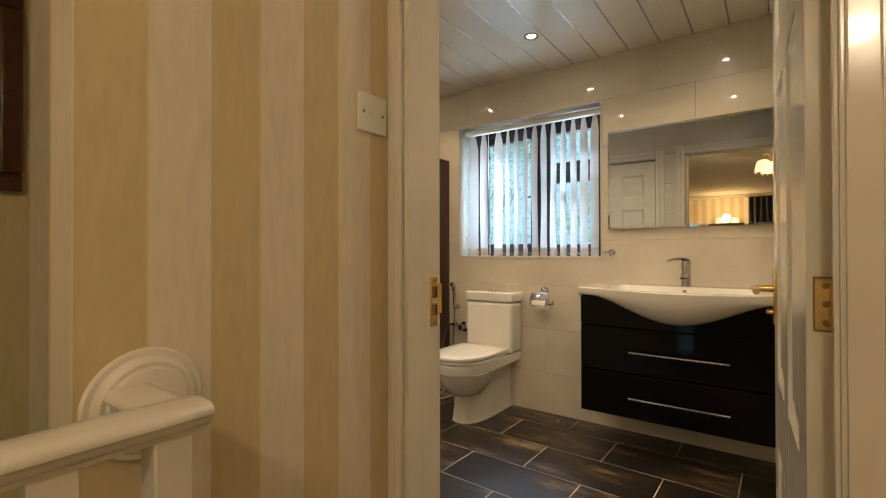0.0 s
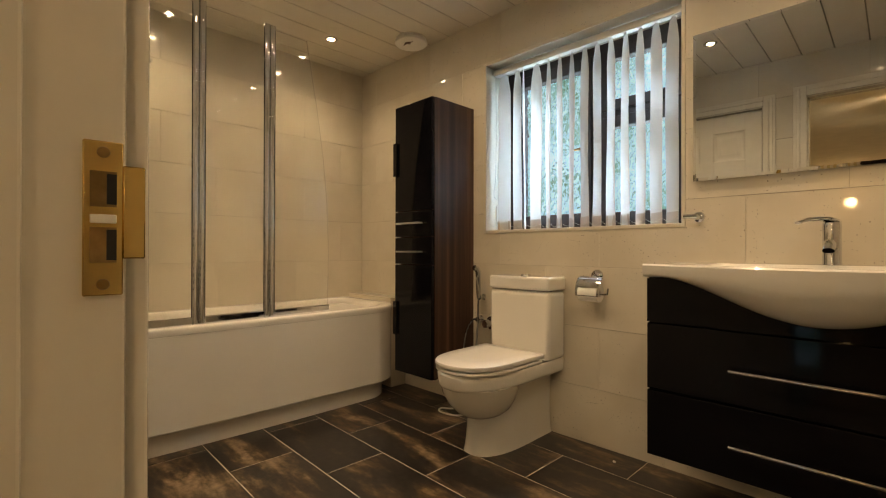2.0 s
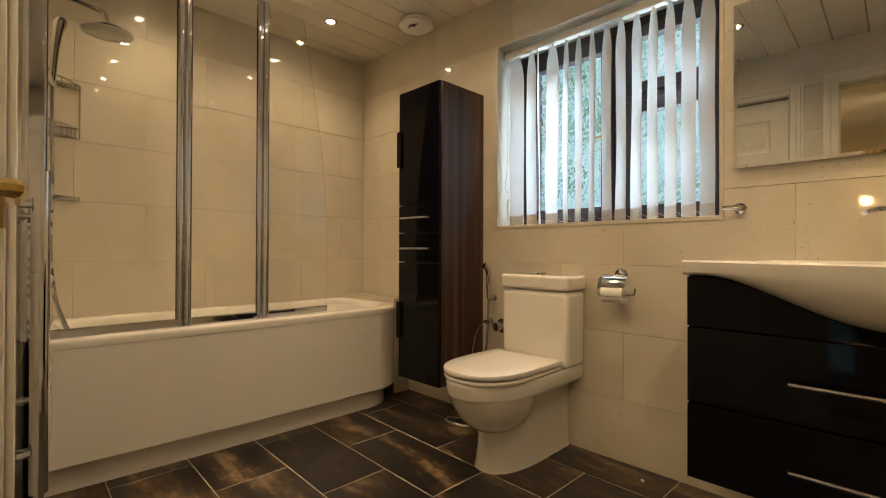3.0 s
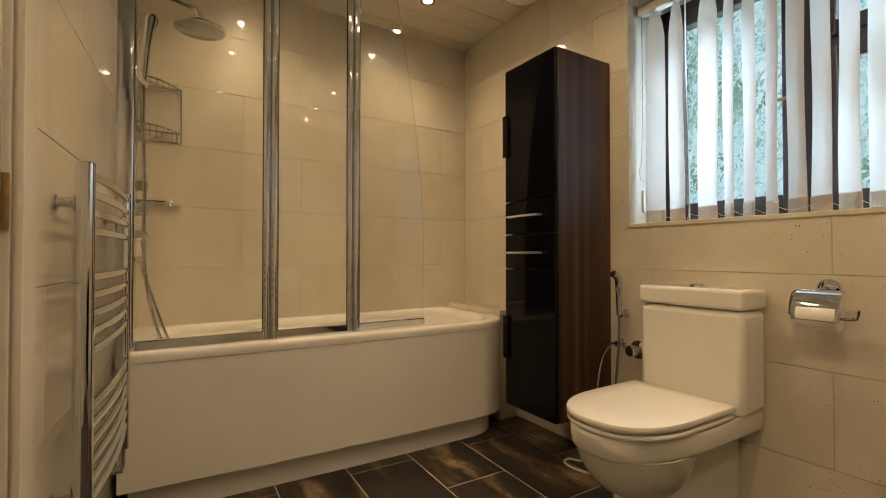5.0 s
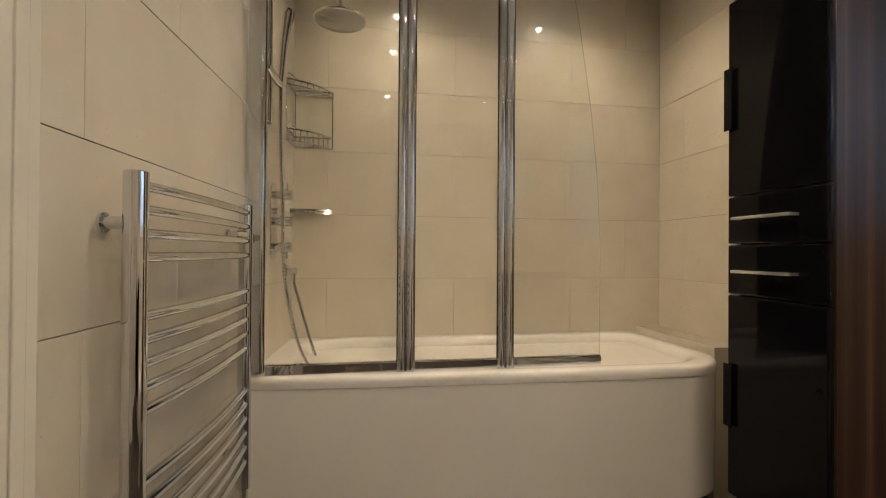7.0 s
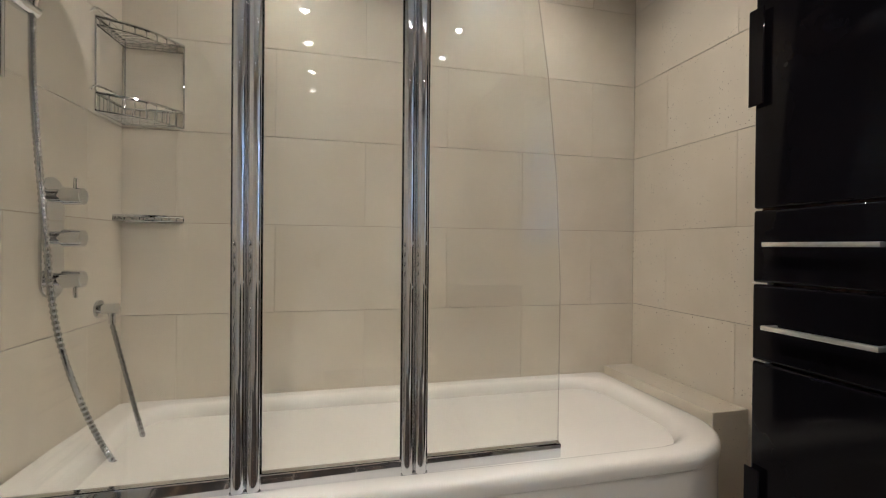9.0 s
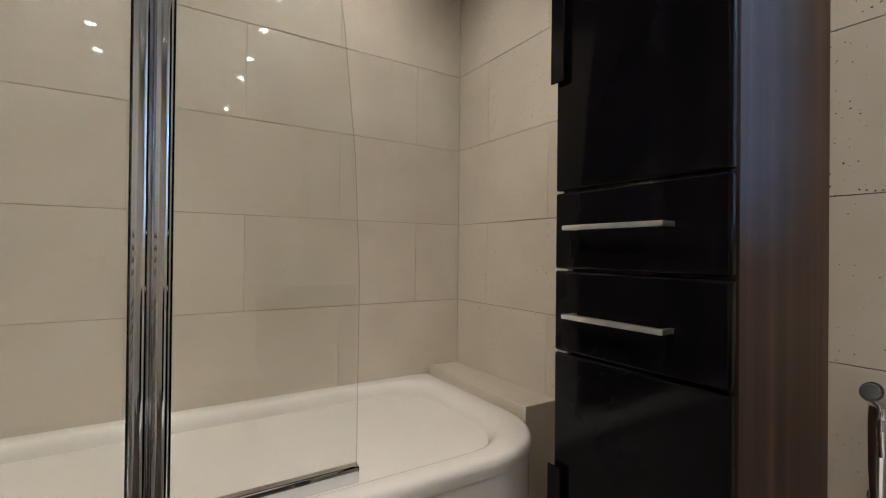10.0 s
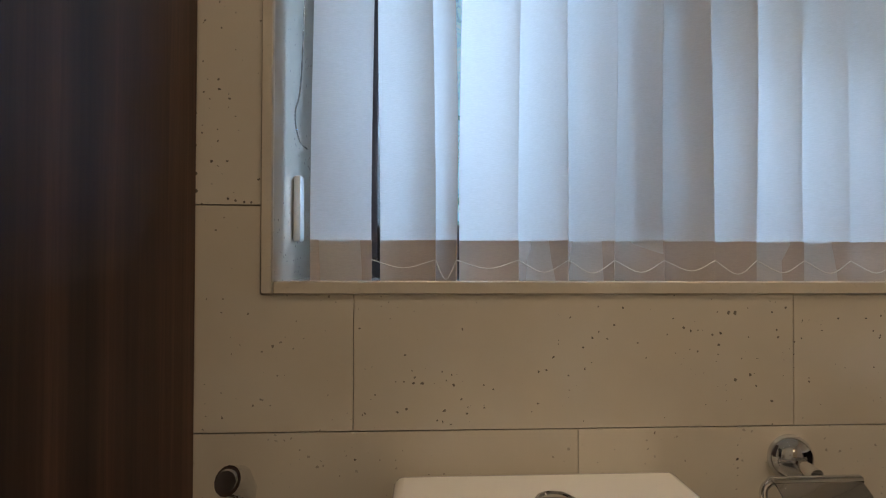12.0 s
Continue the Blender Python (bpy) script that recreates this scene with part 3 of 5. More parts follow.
part("keep_bridge", moved(box((-1.1309, 0.0125, 0.983), (-1.1293, 0.0295, 0.990), 0.0006, 1), STRIKE_AT), WHITE_PLASTIC, strike, "pale latch bridge")
for z in (0.935, 1.039):
    part("screw", moved(lathe(((0.0, 0.0), (0.0045, 0.0), (0.004, 0.0012), (0.0, 0.0014)), aim((-1.1296, 0.021, z), (-1, 0, 0)), 12), STRIKE_AT), OLD_BRASS, strike)
leafh = thing("hinge_leaf", DOOR_AT @ Vector((0, -0.02, 0.97)), "old brass hinge leaf screwed to the door's edge", "hinge")
part("leaf", moved(box((-0.0016, -0.037, 0.971), (0.0004, -0.0105, 1.049), 0.0005, 1), DOOR_AT), BRASS, leafh)
part("recess", moved(box((-0.0006, -0.0375, 0.968), (0.0002, -0.0085, 1.052)), DOOR_AT), OLD_BRASS, leafh, "dark line of the cut-out")
for z in (0.982, 1.010, 1.038):
    part("screw", moved(lathe(((0.0, 0.0), (0.0048, 0.0), (0.004, 0.001), (0.0, 0.0012)), aim((-0.0016, -0.024, z), (-1, 0, 0)), 12), DOOR_AT), OLD_BRASS, leafh)

# ---- bath ----
BY0, BY1, RIM = 0.83, 2.568, 0.590


def bath_front(y):
    """The bath's bowed front edge: it swells towards the far end."""
    return -2.420 + 0.044 * math.sin(math.pi / 2 * min(1.0, max(0.0, (y - BY0) / 1.25)))


def bath_outline(inset, r=0.23, n=14):
    """The bath's plan: square at the shower end and along the wall, bowed in front, rounded at the outer far corner."""
    y1, x0, y0 = BY1 - inset, WEST + 0.002 + max(0, inset - 0.03), BY0 + max(0, inset - 0.03)
    r = max(0.03, r - inset * 0.6)
    pts = [(x0, y0)]
    pts += [(bath_front(y) - inset, y) for y in (y0 + (y1 - r - y0) * k / 12 for k in range(12))]
    x1 = bath_front(y1 - r) - inset
    pts += [(x1 - r + r * math.cos(a), y1 - r + r * math.sin(a)) for a in (math.pi / 2 * k / n for k in range(n + 1))]
    return pts + [(x0, y1)]


def inner_outline(grow, n=10):
    """The tub's hollow, drawn in by grow."""
    x0, y0, y1 = WEST + 0.046 + grow, BY0 + 0.085 + grow * 1.5, BY1 - 0.055 - grow * 1.8
    front = lambda y: bath_front(y) - 0.056 - grow
    pts = []
    for far, high, a0, r in ((True, False, -90, 0.10), (True, True, 0, 0.21), (False, True, 90, 0.09), (False, False, 180, 0.10)):
        cy = y1 - r if high else y0 + r
        cx = front(cy) - r if far else x0 + r
        pts += [(cx + r * math.cos(radians(a0 + 90 * k / n)), cy + r * math.sin(radians(a0 + 90 * k / n))) for k in range(n + 1)]
        if far and not high:
            pts += [(front(y), y) for y in (y0 + 0.1 + (y1 - y0 - 0.31) * k / 10 for k in range(1, 10))]
    return pts


bath = thing("bathtub", (-2.75, 1.68, 0), "white acrylic bath with a curved front panel", "bathtub")


def ring_at(outline, z, count=180):
    """An outline met by evenly turned rays from the tub's middle."""
    cx, cy, out = -2.75, 1.68, []
    for k in range(count):
        dx, dy = math.cos(2 * math.pi * k / count), math.sin(2 * math.pi * k / count)
        best = 0.0
        for (x0, y0), (x1, y1) in zip(outline, outline[1:] + outline[:1]):
            ex, ey = x1 - x0, y1 - y0
            det = ex * dy - ey * dx
            if abs(det) < 1e-9:
                continue
            t = (ex * (y0 - cy) - ey * (x0 - cx)) / det
            u = (dx * (y0 - cy) - dy * (x0 - cx)) / det
            if t > 0 and -1e-6 <= u <= 1 + 1e-6:
                best = max(best, t)
        out.append((cx + dx * best, cy + dy * best, z))
    return out


rings = [ring_at(bath_outline(i), RIM - d) for i, d in ((0.006, 0.040), (0.001, 0.038), (0.0, 0.030), (0.0, 0.018), (0.002, 0.009), (0.007, 0.003), (0.015, 0.0))]
rings += [ring_at(inner_outline(g), RIM - d) for g, d in ((-0.004, 0.0), (0.002, 0.0015), (0.008, 0.006), (0.014, 0.015), (0.019, 0.03), (0.026, 0.07), (0.040, 0.18), (0.058, 0.30), (0.075, 0.355), (0.10, 0.388), (0.14, 0.40))]
bm = loft(rings)
part("tub", bm, ACRYLIC, bath)
part("front_panel", slab(bath_outline(0.004), 0.112, RIM - 0.0395, 0.002, 1), ACRYLIC, bath)
part("plinth", slab(bath_outline(0.058), 0.0, 0.111), ACRYLIC, bath, "recessed white plinth")
part("drain", lathe(((0, 0.0), (0.03, 0.0), (0.028, 0.004), (0, 0.006)), Matrix.Translation((-2.75, 1.16, RIM - 0.399))), CHROME, bath)
part("overflow", lathe(((0, 0.0), (0.03, 0.0), (0.027, 0.010), (0, 0.012)), aim((WEST + 0.088, 1.6, RIM - 0.11), (1, 0, 0))), CHROME, bath)
solid("bath_ledge", box((WEST + 0.001, BY1 + 0.002, 0.0), (-2.540, NORTH - 0.001, 0.616), 0.002, 1), TILE, "tiled ledge box between bath and wall", "ledge", kind="structure")

# ---- bath screen ----
SX = -2.447
screen = thing("bath_screen", (SX, 1.4, RIM), "folding clear glass bath screen with chrome posts", "shower screen")


def glass_panel(y0, y1, z1=2.135, curve=None):
    pts = [(y0, 0.617), (y1, 0.617)]
    pts += curve or [(y1, z1)]
    pts.append((y0, z1))
    b = bmesh.new()
    f = b.faces.new([b.verts.new((SX - 0.003, y, z)) for y, z in pts])
    g = bmesh.ops.extrude_face_region(b, geom=[f])
    bmesh.ops.translate(b, vec=(0.006, 0, 0), verts=[v for v in g["geom"] if isinstance(v, bmesh.types.BMVert)])
    p = part("glass_pane", b, SCREEN_GLASS, screen, "clear glass pane")
    p.visible_shadow = False


glass_panel(0.868, 1.312)
glass_panel(1.336, 1.659)
glass_panel(1.683, 2.025, curve=[(2.027, 1.0), (2.015, 1.25), (1.99, 1.5), (1.945, 1.8), (1.885, 2.135)])
for y in (1.324, 1.671):
    bm = None
    for dy, r in ((-0.015, 0.0165), (0.015, 0.0165)):
        bm = tube([(SX, y + dy, 0.592), (SX, y + dy, 2.146)], r, 18, bm)
    bm = box((SX - 0.006, y - 0.012, 0.60), (SX + 0.006, y + 0.012, 2.14), bm=bm)
    post = part("hinge_post", bm, CHROME, screen, "tall chrome hinge post")
    for z in (0.591, 2.1465):
        part("cap", box((SX - 0.013, y - 0.030, z - 0.004), (SX + 0.013, y + 0.030, z + 0.004), 0.003, 2), SATIN, post)
part("wall_profile", box((SX - 0.019, 0.806, RIM + 0.002), (SX + 0.019, 0.872, 2.146), 0.014, 5), CHROME, screen, "chrome wall profile")
for y0, y1 in ((0.873, 1.297), (1.351, 1.645), (1.698, 2.028)):
    part("bottom_rail", box((SX - 0.011, y0, 0.589), (SX + 0.011, y1, 0.624), 0.003, 2), CHROME, screen, "chrome bottom rail")

# ---- tall cabinet ----
CX0, CX1, CY0 = -2.225, -1.896, 2.352
cabinet = thing("tall_cabinet", (-2.06, 2.52, 0.22), "tall black gloss cabinet with walnut sides hung on the wall", "cabinet")
part("body", box((CX0 + 0.002, CY0 + 0.0205, 0.22), (CX1, NORTH - 0.001, 1.806), 0.001, 1), WALNUT, cabinet, "dark walnut carcass")
for name, z0, z1 in (("door", 0.220, 0.859), ("drawer", 0.863, 1.020), ("drawer", 1.024, 1.173), ("door", 1.177, 1.806)):
    front = part(name, box((CX0, CY0, z0), (CX1 - 0.0015, CY0 + 0.0195, z1), 0.005, 3), BLACK_GLOSS, cabinet, "black gloss front")
    if name == "drawer":
        z = 0.937 if z0 < 0.9 else 1.102
        bm = box((-2.177, CY0 - 0.034, z - 0.0045), (-1.977, CY0 - 0.022, z + 0.0045), 0.0015, 2)
        for x in (-2.172, -1.982):
            bm = box((x - 0.004, CY0 - 0.024, z - 0.004), (x + 0.004, CY0 + 0.0005, z + 0.004), bm=bm)
        part("handle", bm, BRUSHED, front, "slim brushed steel bar handle")
    else:
        z0h = 0.439 if z0 < 0.5 else 1.389
        bm = box((CX0 - 0.004, CY0 - 0.013, z0h), (CX0 + 0.030, CY0 - 0.009, z0h + 0.20), 0.002, 2)
        bm = box((CX0 + 0.004, CY0 - 0.010, z0h + 0.004), (CX0 + 0.010, CY0 + 0.0005, z0h + 0.196), bm=bm)
        part("handle", bm, BLACK_GLOSS, front, "black finger-pull plate")
for z in (0.861, 1.022):
    part("rail_tab", box((CX0 - 0.004, CY0 + 0.004, z - 0.0015), (CX0 + 0.03, CY0 + 0.02, z + 0.0015)), WHITE_PLASTIC, cabinet, "white runner edge")

# ---- toilet ----
TX = -1.463
toilet = thing("toilet", (TX, 2.40, 0), "white close-coupled toilet with closed lid", "toilet")


def d_ring(z, half, y_back, y_front, n=18, square=2.4, xc=TX):
    """A ring that is square at the wall and rounded in front."""
    ys = y_back - (y_back - y_front) * 0.45
    pts = [(xc + half, y_back, z), (xc + half, (y_back + ys) / 2, z)]
    for k in range(n + 1):
        a = math.pi * k / n
        c, s = math.cos(a), math.sin(a)
        pts.append((xc + half * math.copysign(abs(c) ** (2 / square), c), ys - (ys - y_front) * abs(s) ** (2 / square), z))
    return pts + [(xc - half, (y_back + ys) / 2, z), (xc - half, y_back, z)]


PX = TX - 0.010
rings = [d_ring(0.0, 0.122, 2.695, 2.195, xc=PX), d_ring(0.012, 0.119, 2.695, 2.200, xc=PX), d_ring(0.10, 0.112, 2.695, 2.212, xc=PX), d_ring(0.20, 0.112, 2.695, 2.215, xc=PX), d_ring(0.30, 0.118, 2.695, 2.20, xc=PX), d_ring(0.335, 0.135, 2.695, 2.17, xc=PX)]
bm = loft(rings)
bowl_rings = []
for z, half, yb, yf in ((0.165, 0.05, 2.36, 2.23), (0.178, 0.085, 2.40, 2.17), (0.205, 0.118, 2.43, 2.125), (0.245, 0.143, 2.45, 2.088), (0.29, 0.160, 2.46, 2.062), (0.334, 0.170, 2.465, 2.050)):
    yc = (yb + yf) / 2
    bowl_rings.append([(TX + half * math.cos(a), yc + (yb - yf) / 2 * math.sin(a), z) for a in (2 * math.pi * k / 40 for k in range(40))])
bm = loft(bowl_rings, bm=bm)
bm = loft([d_ring(0.328, 0.170, 2.69, 2.052), d_ring(0.336, 0.178, 2.695, 2.040), d_ring(0.345, 0.180, 2.695, 2.037), d_ring(0.391, 0.184, 2.695, 2.033), d_ring(0.401, 0.180, 2.695, 2.040)], bm=bm)
part("pan", bm, CERAMIC, toilet)


def pad(z0, z1, half, yb, yf, soft):
    return loft([d_ring(z0, half - soft, yb - soft, yf + soft), d_ring(z0 + soft * 0.3, half - soft * 0.3, yb - soft * 0.3, yf + soft * 0.3), d_ring(z0 + soft, half, yb, yf), d_ring(z1 - soft, half, yb, yf), d_ring(z1 - soft * 0.3, half - soft * 0.3, yb - soft * 0.3, yf + soft * 0.3), d_ring(z1, half - soft * 1.1, yb - soft * 1.1, yf + soft * 1.1), d_ring(z1 + 0.002, half * 0.6, yb - 0.06, yf + 0.10)])


part("seat", pad(0.404, 0.4190, 0.182, 2.50, 2.034, 0.005), SEAT_PLASTIC, toilet)
part("lid", pad(0.4235, 0.446, 0.183, 2.515, 2.03, 0.007), SEAT_PLASTIC, toilet)
for x in (TX - 0.08, TX + 0.08):
    part("seat_hinge", tube([(x - 0.02, 2.513, 0.422), (x + 0.02, 2.513, 0.422)], 0.012, 12), SEAT_PLASTIC, toilet)
part("cistern", box((TX - 0.172, 2.535, 0.4015), (TX + 0.196, 2.692, 0.742), 0.022, 4), CERAMIC, toilet)
part("cistern_lid", box((TX - 0.175, 2.530, 0.7445), (TX + 0.199, 2.694, 0.813), 0.014, 4), CERAMIC, toilet)
part("flush_button", lathe(((0, 0), (0.026, 0), (0.025, 0.007), (0.021, 0.009), (0.0205, 0.007), (0, 0.0075)), Matrix.Translation((TX + 0.014, 2.605, 0.813))), CHROME, toilet, "round chrome flush button")

# ---- vanity ----
VX0, VX1, VY = -0.713, 0.253, 2.30
VC = (VX0 + VX1) / 2
vanity = thing("vanity_unit", (VC, 2.5, 0.215), "black gloss wall-hung vanity unit with two drawers", "vanity unit")
part("body", box((VX0, VY + 0.0205, 0.215), (VX1, NORTH - 0.001, 0.849), 0.001, 1), BLACK_GLOSS, vanity)


def basin_lip(x):
    """How far the basin's belly swells at x, from 0 to 1."""
    s = min(1, abs(x - VC) / 0.425)
    return (0.5 + 0.5 * math.cos(math.pi * s)) ** 0.85


def fascia():
    n = 40
    xs = [VX0 + (VX1 - VX0) * k / n for k in range(n + 1)]
    rings = []
    for x in xs:
        zt = 0.846 - 0.126 * basin_lip(x)
        rings.append([(x, VY, 0.692), (x, VY + 0.019, 0.692), (x, VY + 0.019, zt), (x, VY, zt)])
    return loft(rings)


part("fascia", fascia(), BLACK_GLOSS, vanity, "black gloss fascia cut to the basin's curve")
for z0, z1, zh in ((0.453, 0.687, 0.565), (0.216, 0.448, 0.326)):
    d = part("drawer", box((VX0, VY, z0), (VX1, VY + 0.019, z1), 0.003, 3), BLACK_GLOSS, vanity)
    bm = tube([(VC - 0.223, VY - 0.028, zh), (VC + 0.223, VY - 0.028, zh)], 0.006, 12)
    for x in (VC - 0.205, VC + 0.205):
        bm = tube([(x, VY - 0.028, zh), (x, VY + 0.001, zh)], 0.0045, 10, bm)
    part("handle", bm, CHROME, d, "long slim chrome bar handle")


def basin():
    n = 64
    X0, X1, ZT = VX0 - 0.012, VX1 + 0.012, 0.898
    rings = []
    for k in range(n + 1):
        x = X0 + (X1 - X0) * k / n
        s = (x - VC) / ((X1 - X0) / 2)
        lip = basin_lip(x)
        yf = VY - 0.012 - 0.165 * max(0.0, math.cos(s * math.pi / 2)) ** 1.1
        zb = 0.850 - 0.126 * lip
        bowl = max(0.0, 1 - (abs(s) / 0.66) ** 3.2)
        dip = 0.115 * bowl ** 0.55
        y_in0, y_in1 = NORTH - 0.135, yf + 0.028
        ring = [(x, NORTH - 0.002, 0.850), (x, NORTH - 0.002, ZT - 0.004), (x, NORTH - 0.008, ZT), (x, y_in0, ZT)]
        for j in range(1, 10):
            u = j / 10
            ring.append((x, y_in0 + (y_in1 - y_in0) * u, ZT - 0.002 - dip * math.sin(math.pi * u) ** 0.6))
        ring += [(x, y_in1, ZT), (x, yf + 0.006, ZT), (x, yf, ZT - 0.006), (x, yf + 0.002, ZT - 0.034)]
        for j in range(1, 9):
            u = j / 8
            drop = (ZT - 0.036) - zb
            ring.append((x, yf + 0.003 + (VY + 0.004 - yf - 0.003) * (1 - math.cos(u * math.pi / 2)), (ZT - 0.036) - drop * math.sin(u * math.pi / 2)))
        ring.append((x, VY + 0.0205, zb))
        rings.append(ring)
    return loft(rings)


sink = thing("washbasin", (VC, 2.45, 0.85), "wide white ceramic washbasin with a curved front", "washbasin")
part("bowl", basin(), CERAMIC, sink)
part("overflow_ring", lathe(((0.005, 0), (0.011, 0), (0.0115, 0.003), (0.006, 0.004)), aim((VC, NORTH - 0.150, 0.872), (0, -1, 0.5)), 16), CHROME, sink)
tap = thing("basin_mixer_tap", (VC, 2.60, 0.898), "chrome single-lever basin mixer tap", "tap")
part("body", lathe(((0.0, 0.0), (0.027, 0.0), (0.026, 0.006), (0.0255, 0.010), (0.0245, 0.10), (0.026, 0.128), (0.024, 0.140), (0.0, 0.146)), Matrix.Translation((VC, 2.60, 0.8985))), CHROME, tap)
part("spout", tube(bend([(VC, 2.595, 0.955), (VC, 2.55, 0.965), (VC, 2.505, 0.962), (VC, 2.490, 0.945)], 6), [0.017] * 12 + [0.0155] * 7, 16), CHROME, tap)
part("lever", tube(bend([(VC + 0.004, 2.615, 1.043), (VC - 0.02, 2.59, 1.052), (VC - 0.06, 2.55, 1.048), (VC - 0.082, 2.528, 1.038)], 6), [0.024] * 6 + [0.020] * 7 + [0.013] * 6, 14, flat=0.42), CHROME, tap)
for x in (-0.655, 0.285):
    hook = thing("robe_hook", (x, NORTH, 1.085), "small chrome towel hook on the tiled wall", "hook", "hooks beside the mirror")
    part("flange", lathe(((0, 0), (0.022, 0), (0.021, 0.008), (0.013, 0.012), (0, 0.013)), aim((x, NORTH - 0.0005, 1.085), (0, -1, 0)), 20), CHROME, hook)
    part("peg", tube([(x, NORTH - 0.01, 1.085), (x - 0.004, NORTH - 0.03, 1.085), (x - 0.05, NORTH - 0.04, 1.087)], [0.011, 0.010, 0.009], 14), CHROME, hook)

# ---- mirror ----
mirror = thing("wall_mirror", (-0.215, NORTH, 1.23), "wide frameless mirror above the washbasin", "mirror")
part("backing", box((-0.668, 2.684, 1.236), (0.236, NORTH - 0.0005, 1.83)), BLACK, mirror)
b = bmesh.new()
x0, x1, z0, z1 = -0.672, 0.240, 1.231, 1.834
ring = lambda i, y: [(x0 + i, y, z0 + i), (x1 - i, y, z0 + i), (x1 - i, y, z1 - i), (x0 + i, y, z1 - i)]
b = loft([ring(0, 2.6835), ring(0, 2.6795), ring(0.012, 2.6765)])
part("silvered_glass", b, MIRROR, mirror)

# ---- vertical blind ----
blind = thing("vertical_blind", (-1.26, 2.775, 1.055), "white fabric vertical blind, half turned, in the window", "blind")
part("head_rail", box((-1.790, 2.755, 1.990), (-0.730, 2.797, 2.026), 0.004, 2), WHITE_PLASTIC, blind)
rng = random.Random(4)
SLATS = [(-1.721, 2, 0.0), (-1.630, -22, 0.004), (-1.586, -62, 0.012), (-1.498, -14, -0.004)] + [(-1.422 + 0.0708 * k, -40 + rng.uniform(-5, 5), rng.uniform(-0.003, 0.003)) for k in range(10)]
hooks = []
for cx, turn, lean in SLATS:
    rings = []
    for j in range(17):
        u = j / 16
        z = 1.985 - (1.985 - 1.056) * u
        a = radians(turn + 5 * math.sin(5 * u + cx * 9) * u * (1 - 0.4 * u))
        d, nrm = Vector((math.cos(a), math.sin(a), 0)), Vector((-math.sin(a), math.cos(a), 0))
        half = 0.0445 * (0.45 if j == 0 else 0.8 if j == 1 else 1)
        c = Vector((cx + lean * u + 0.002 * math.sin(7 * u + cx * 30), 2.776, z))
        bow = 0.003 * math.sin(3 * u + cx * 17)
        rings.append([c - d * half - nrm * 0.0004, c + nrm * (bow - 0.0004), c + d * half - nrm * 0.0004, c + d * half + nrm * 0.0004, c + nrm * (bow + 0.0004), c - d * half + nrm * 0.0004])
    s = part("slat", loft(rings), CLOTH, blind)
    a = radians(turn + 5 * math.sin(5 + cx * 9) * 0.6)
    d, nrm = Vector((math.cos(a), math.sin(a), 0)), Vector((-math.sin(a), math.cos(a), 0))
    c = Vector((cx + lean + 0.002 * math.sin(7 + cx * 30), 2.776, 0))
    hem = []
    for z in (1.0565, 1.092, 1.119):
        hem.append([c + d * sx * 0.0447 + nrm * sy * 0.0013 + Vector((0, 0, z)) for sx, sy in ((-1, -1), (1, -1), (1, 1), (-1, 1))])
    part("hem", loft(hem), PINK_HEM, s, "stitched hem pocket with its weight")
    part("hanger", tube([(cx, 2.776, 1.983), (cx, 2.776, 1.995)], 0.004, 8), WHITE_PLASTIC, s)
    hooks.append(c + d * 0.044 + Vector((0, -0.002, 1.090)))
for p, q in zip(hooks, hooks[1:]):
    if (q - p).length < 0.12:
        sag = (p + q) / 2 - Vector((0, 0.004, 0.012 + 0.3 * (0.09 - min(0.09, (q - p).length))))
        part("bottom_chain", tube(bend([p, sag, q], 5), 0.0008, 6), WHITE_PLASTIC, blind, "thin white linking chain")
line = bend([(-1.776, 2.763, 1.99), (-1.773, 2.762, 1.6), (-1.778, 2.760, 1.36), (-1.786, 2.757, 1.30), (-1.780, 2.757, 1.262), (-1.770, 2.765, 1.25)], 16)
part("pull_chain", tube(line, [0.0016 if k % 2 else 0.0007 for k in range(len(line))], 8), SATIN, blind, "beaded pull chain")
part("cord_cleat", box((-1.7975, 2.790, 1.117), (-1.786, 2.812, 1.217), 0.003, 2), WHITE_PLASTIC, blind)

# ---- recessed ceiling lights and fan ----


def downlight(x, y):
    d = thing("downlight", (x, y, CEIL), "round recessed chrome downlight, lit", "ceiling light", "ceiling downlights")
    m = pose(x, y, CEIL, 180)
    part("bezel", lathe(((0.024, 0.0006), (0.0265, 0.004), (0.032, 0.0065), (0.037, 0.005), (0.041, 0.002), (0.042, -0.001), (0.024, -0.001)), m, 32), SATIN, d, "satin chrome ring")
    part("bulb", lathe(((0.0, 0.0035), (0.012, 0.0032), (0.020, 0.002), (0.0235, 0.0005), (0.0235, -0.001), (0.0, -0.001)), m, 24), LAMP_GLOW, d, "glowing halogen bulb")


for x, y in SPOTS:
    downlight(x, y)
fan = thing("extractor_fan", (-2.315, 2.56, CEIL), "round white ceiling extractor fan with a dark mark", "extractor fan")
FX, FY = -2.315, 2.555
FAN_WHITE = paint("white_fan_plastic", (0.88, 0.87, 0.84), 0.35, vary=0.02)
part("base", lathe(((0.0, 0.0), (0.098, 0.0), (0.099, 0.010), (0.096, 0.014), (0.0, 0.014)), pose(FX, FY, CEIL, 180), 40), FAN_WHITE, fan)
part("cover", lathe(((0.0, 0.020), (0.100, 0.020), (0.106, 0.024), (0.106, 0.029), (0.100, 0.035), (0.05, 0.040), (0.0, 0.041)), pose(FX, FY, CEIL, 180), 44), FAN_WHITE, fan, "domed white cover plate")
bm = None
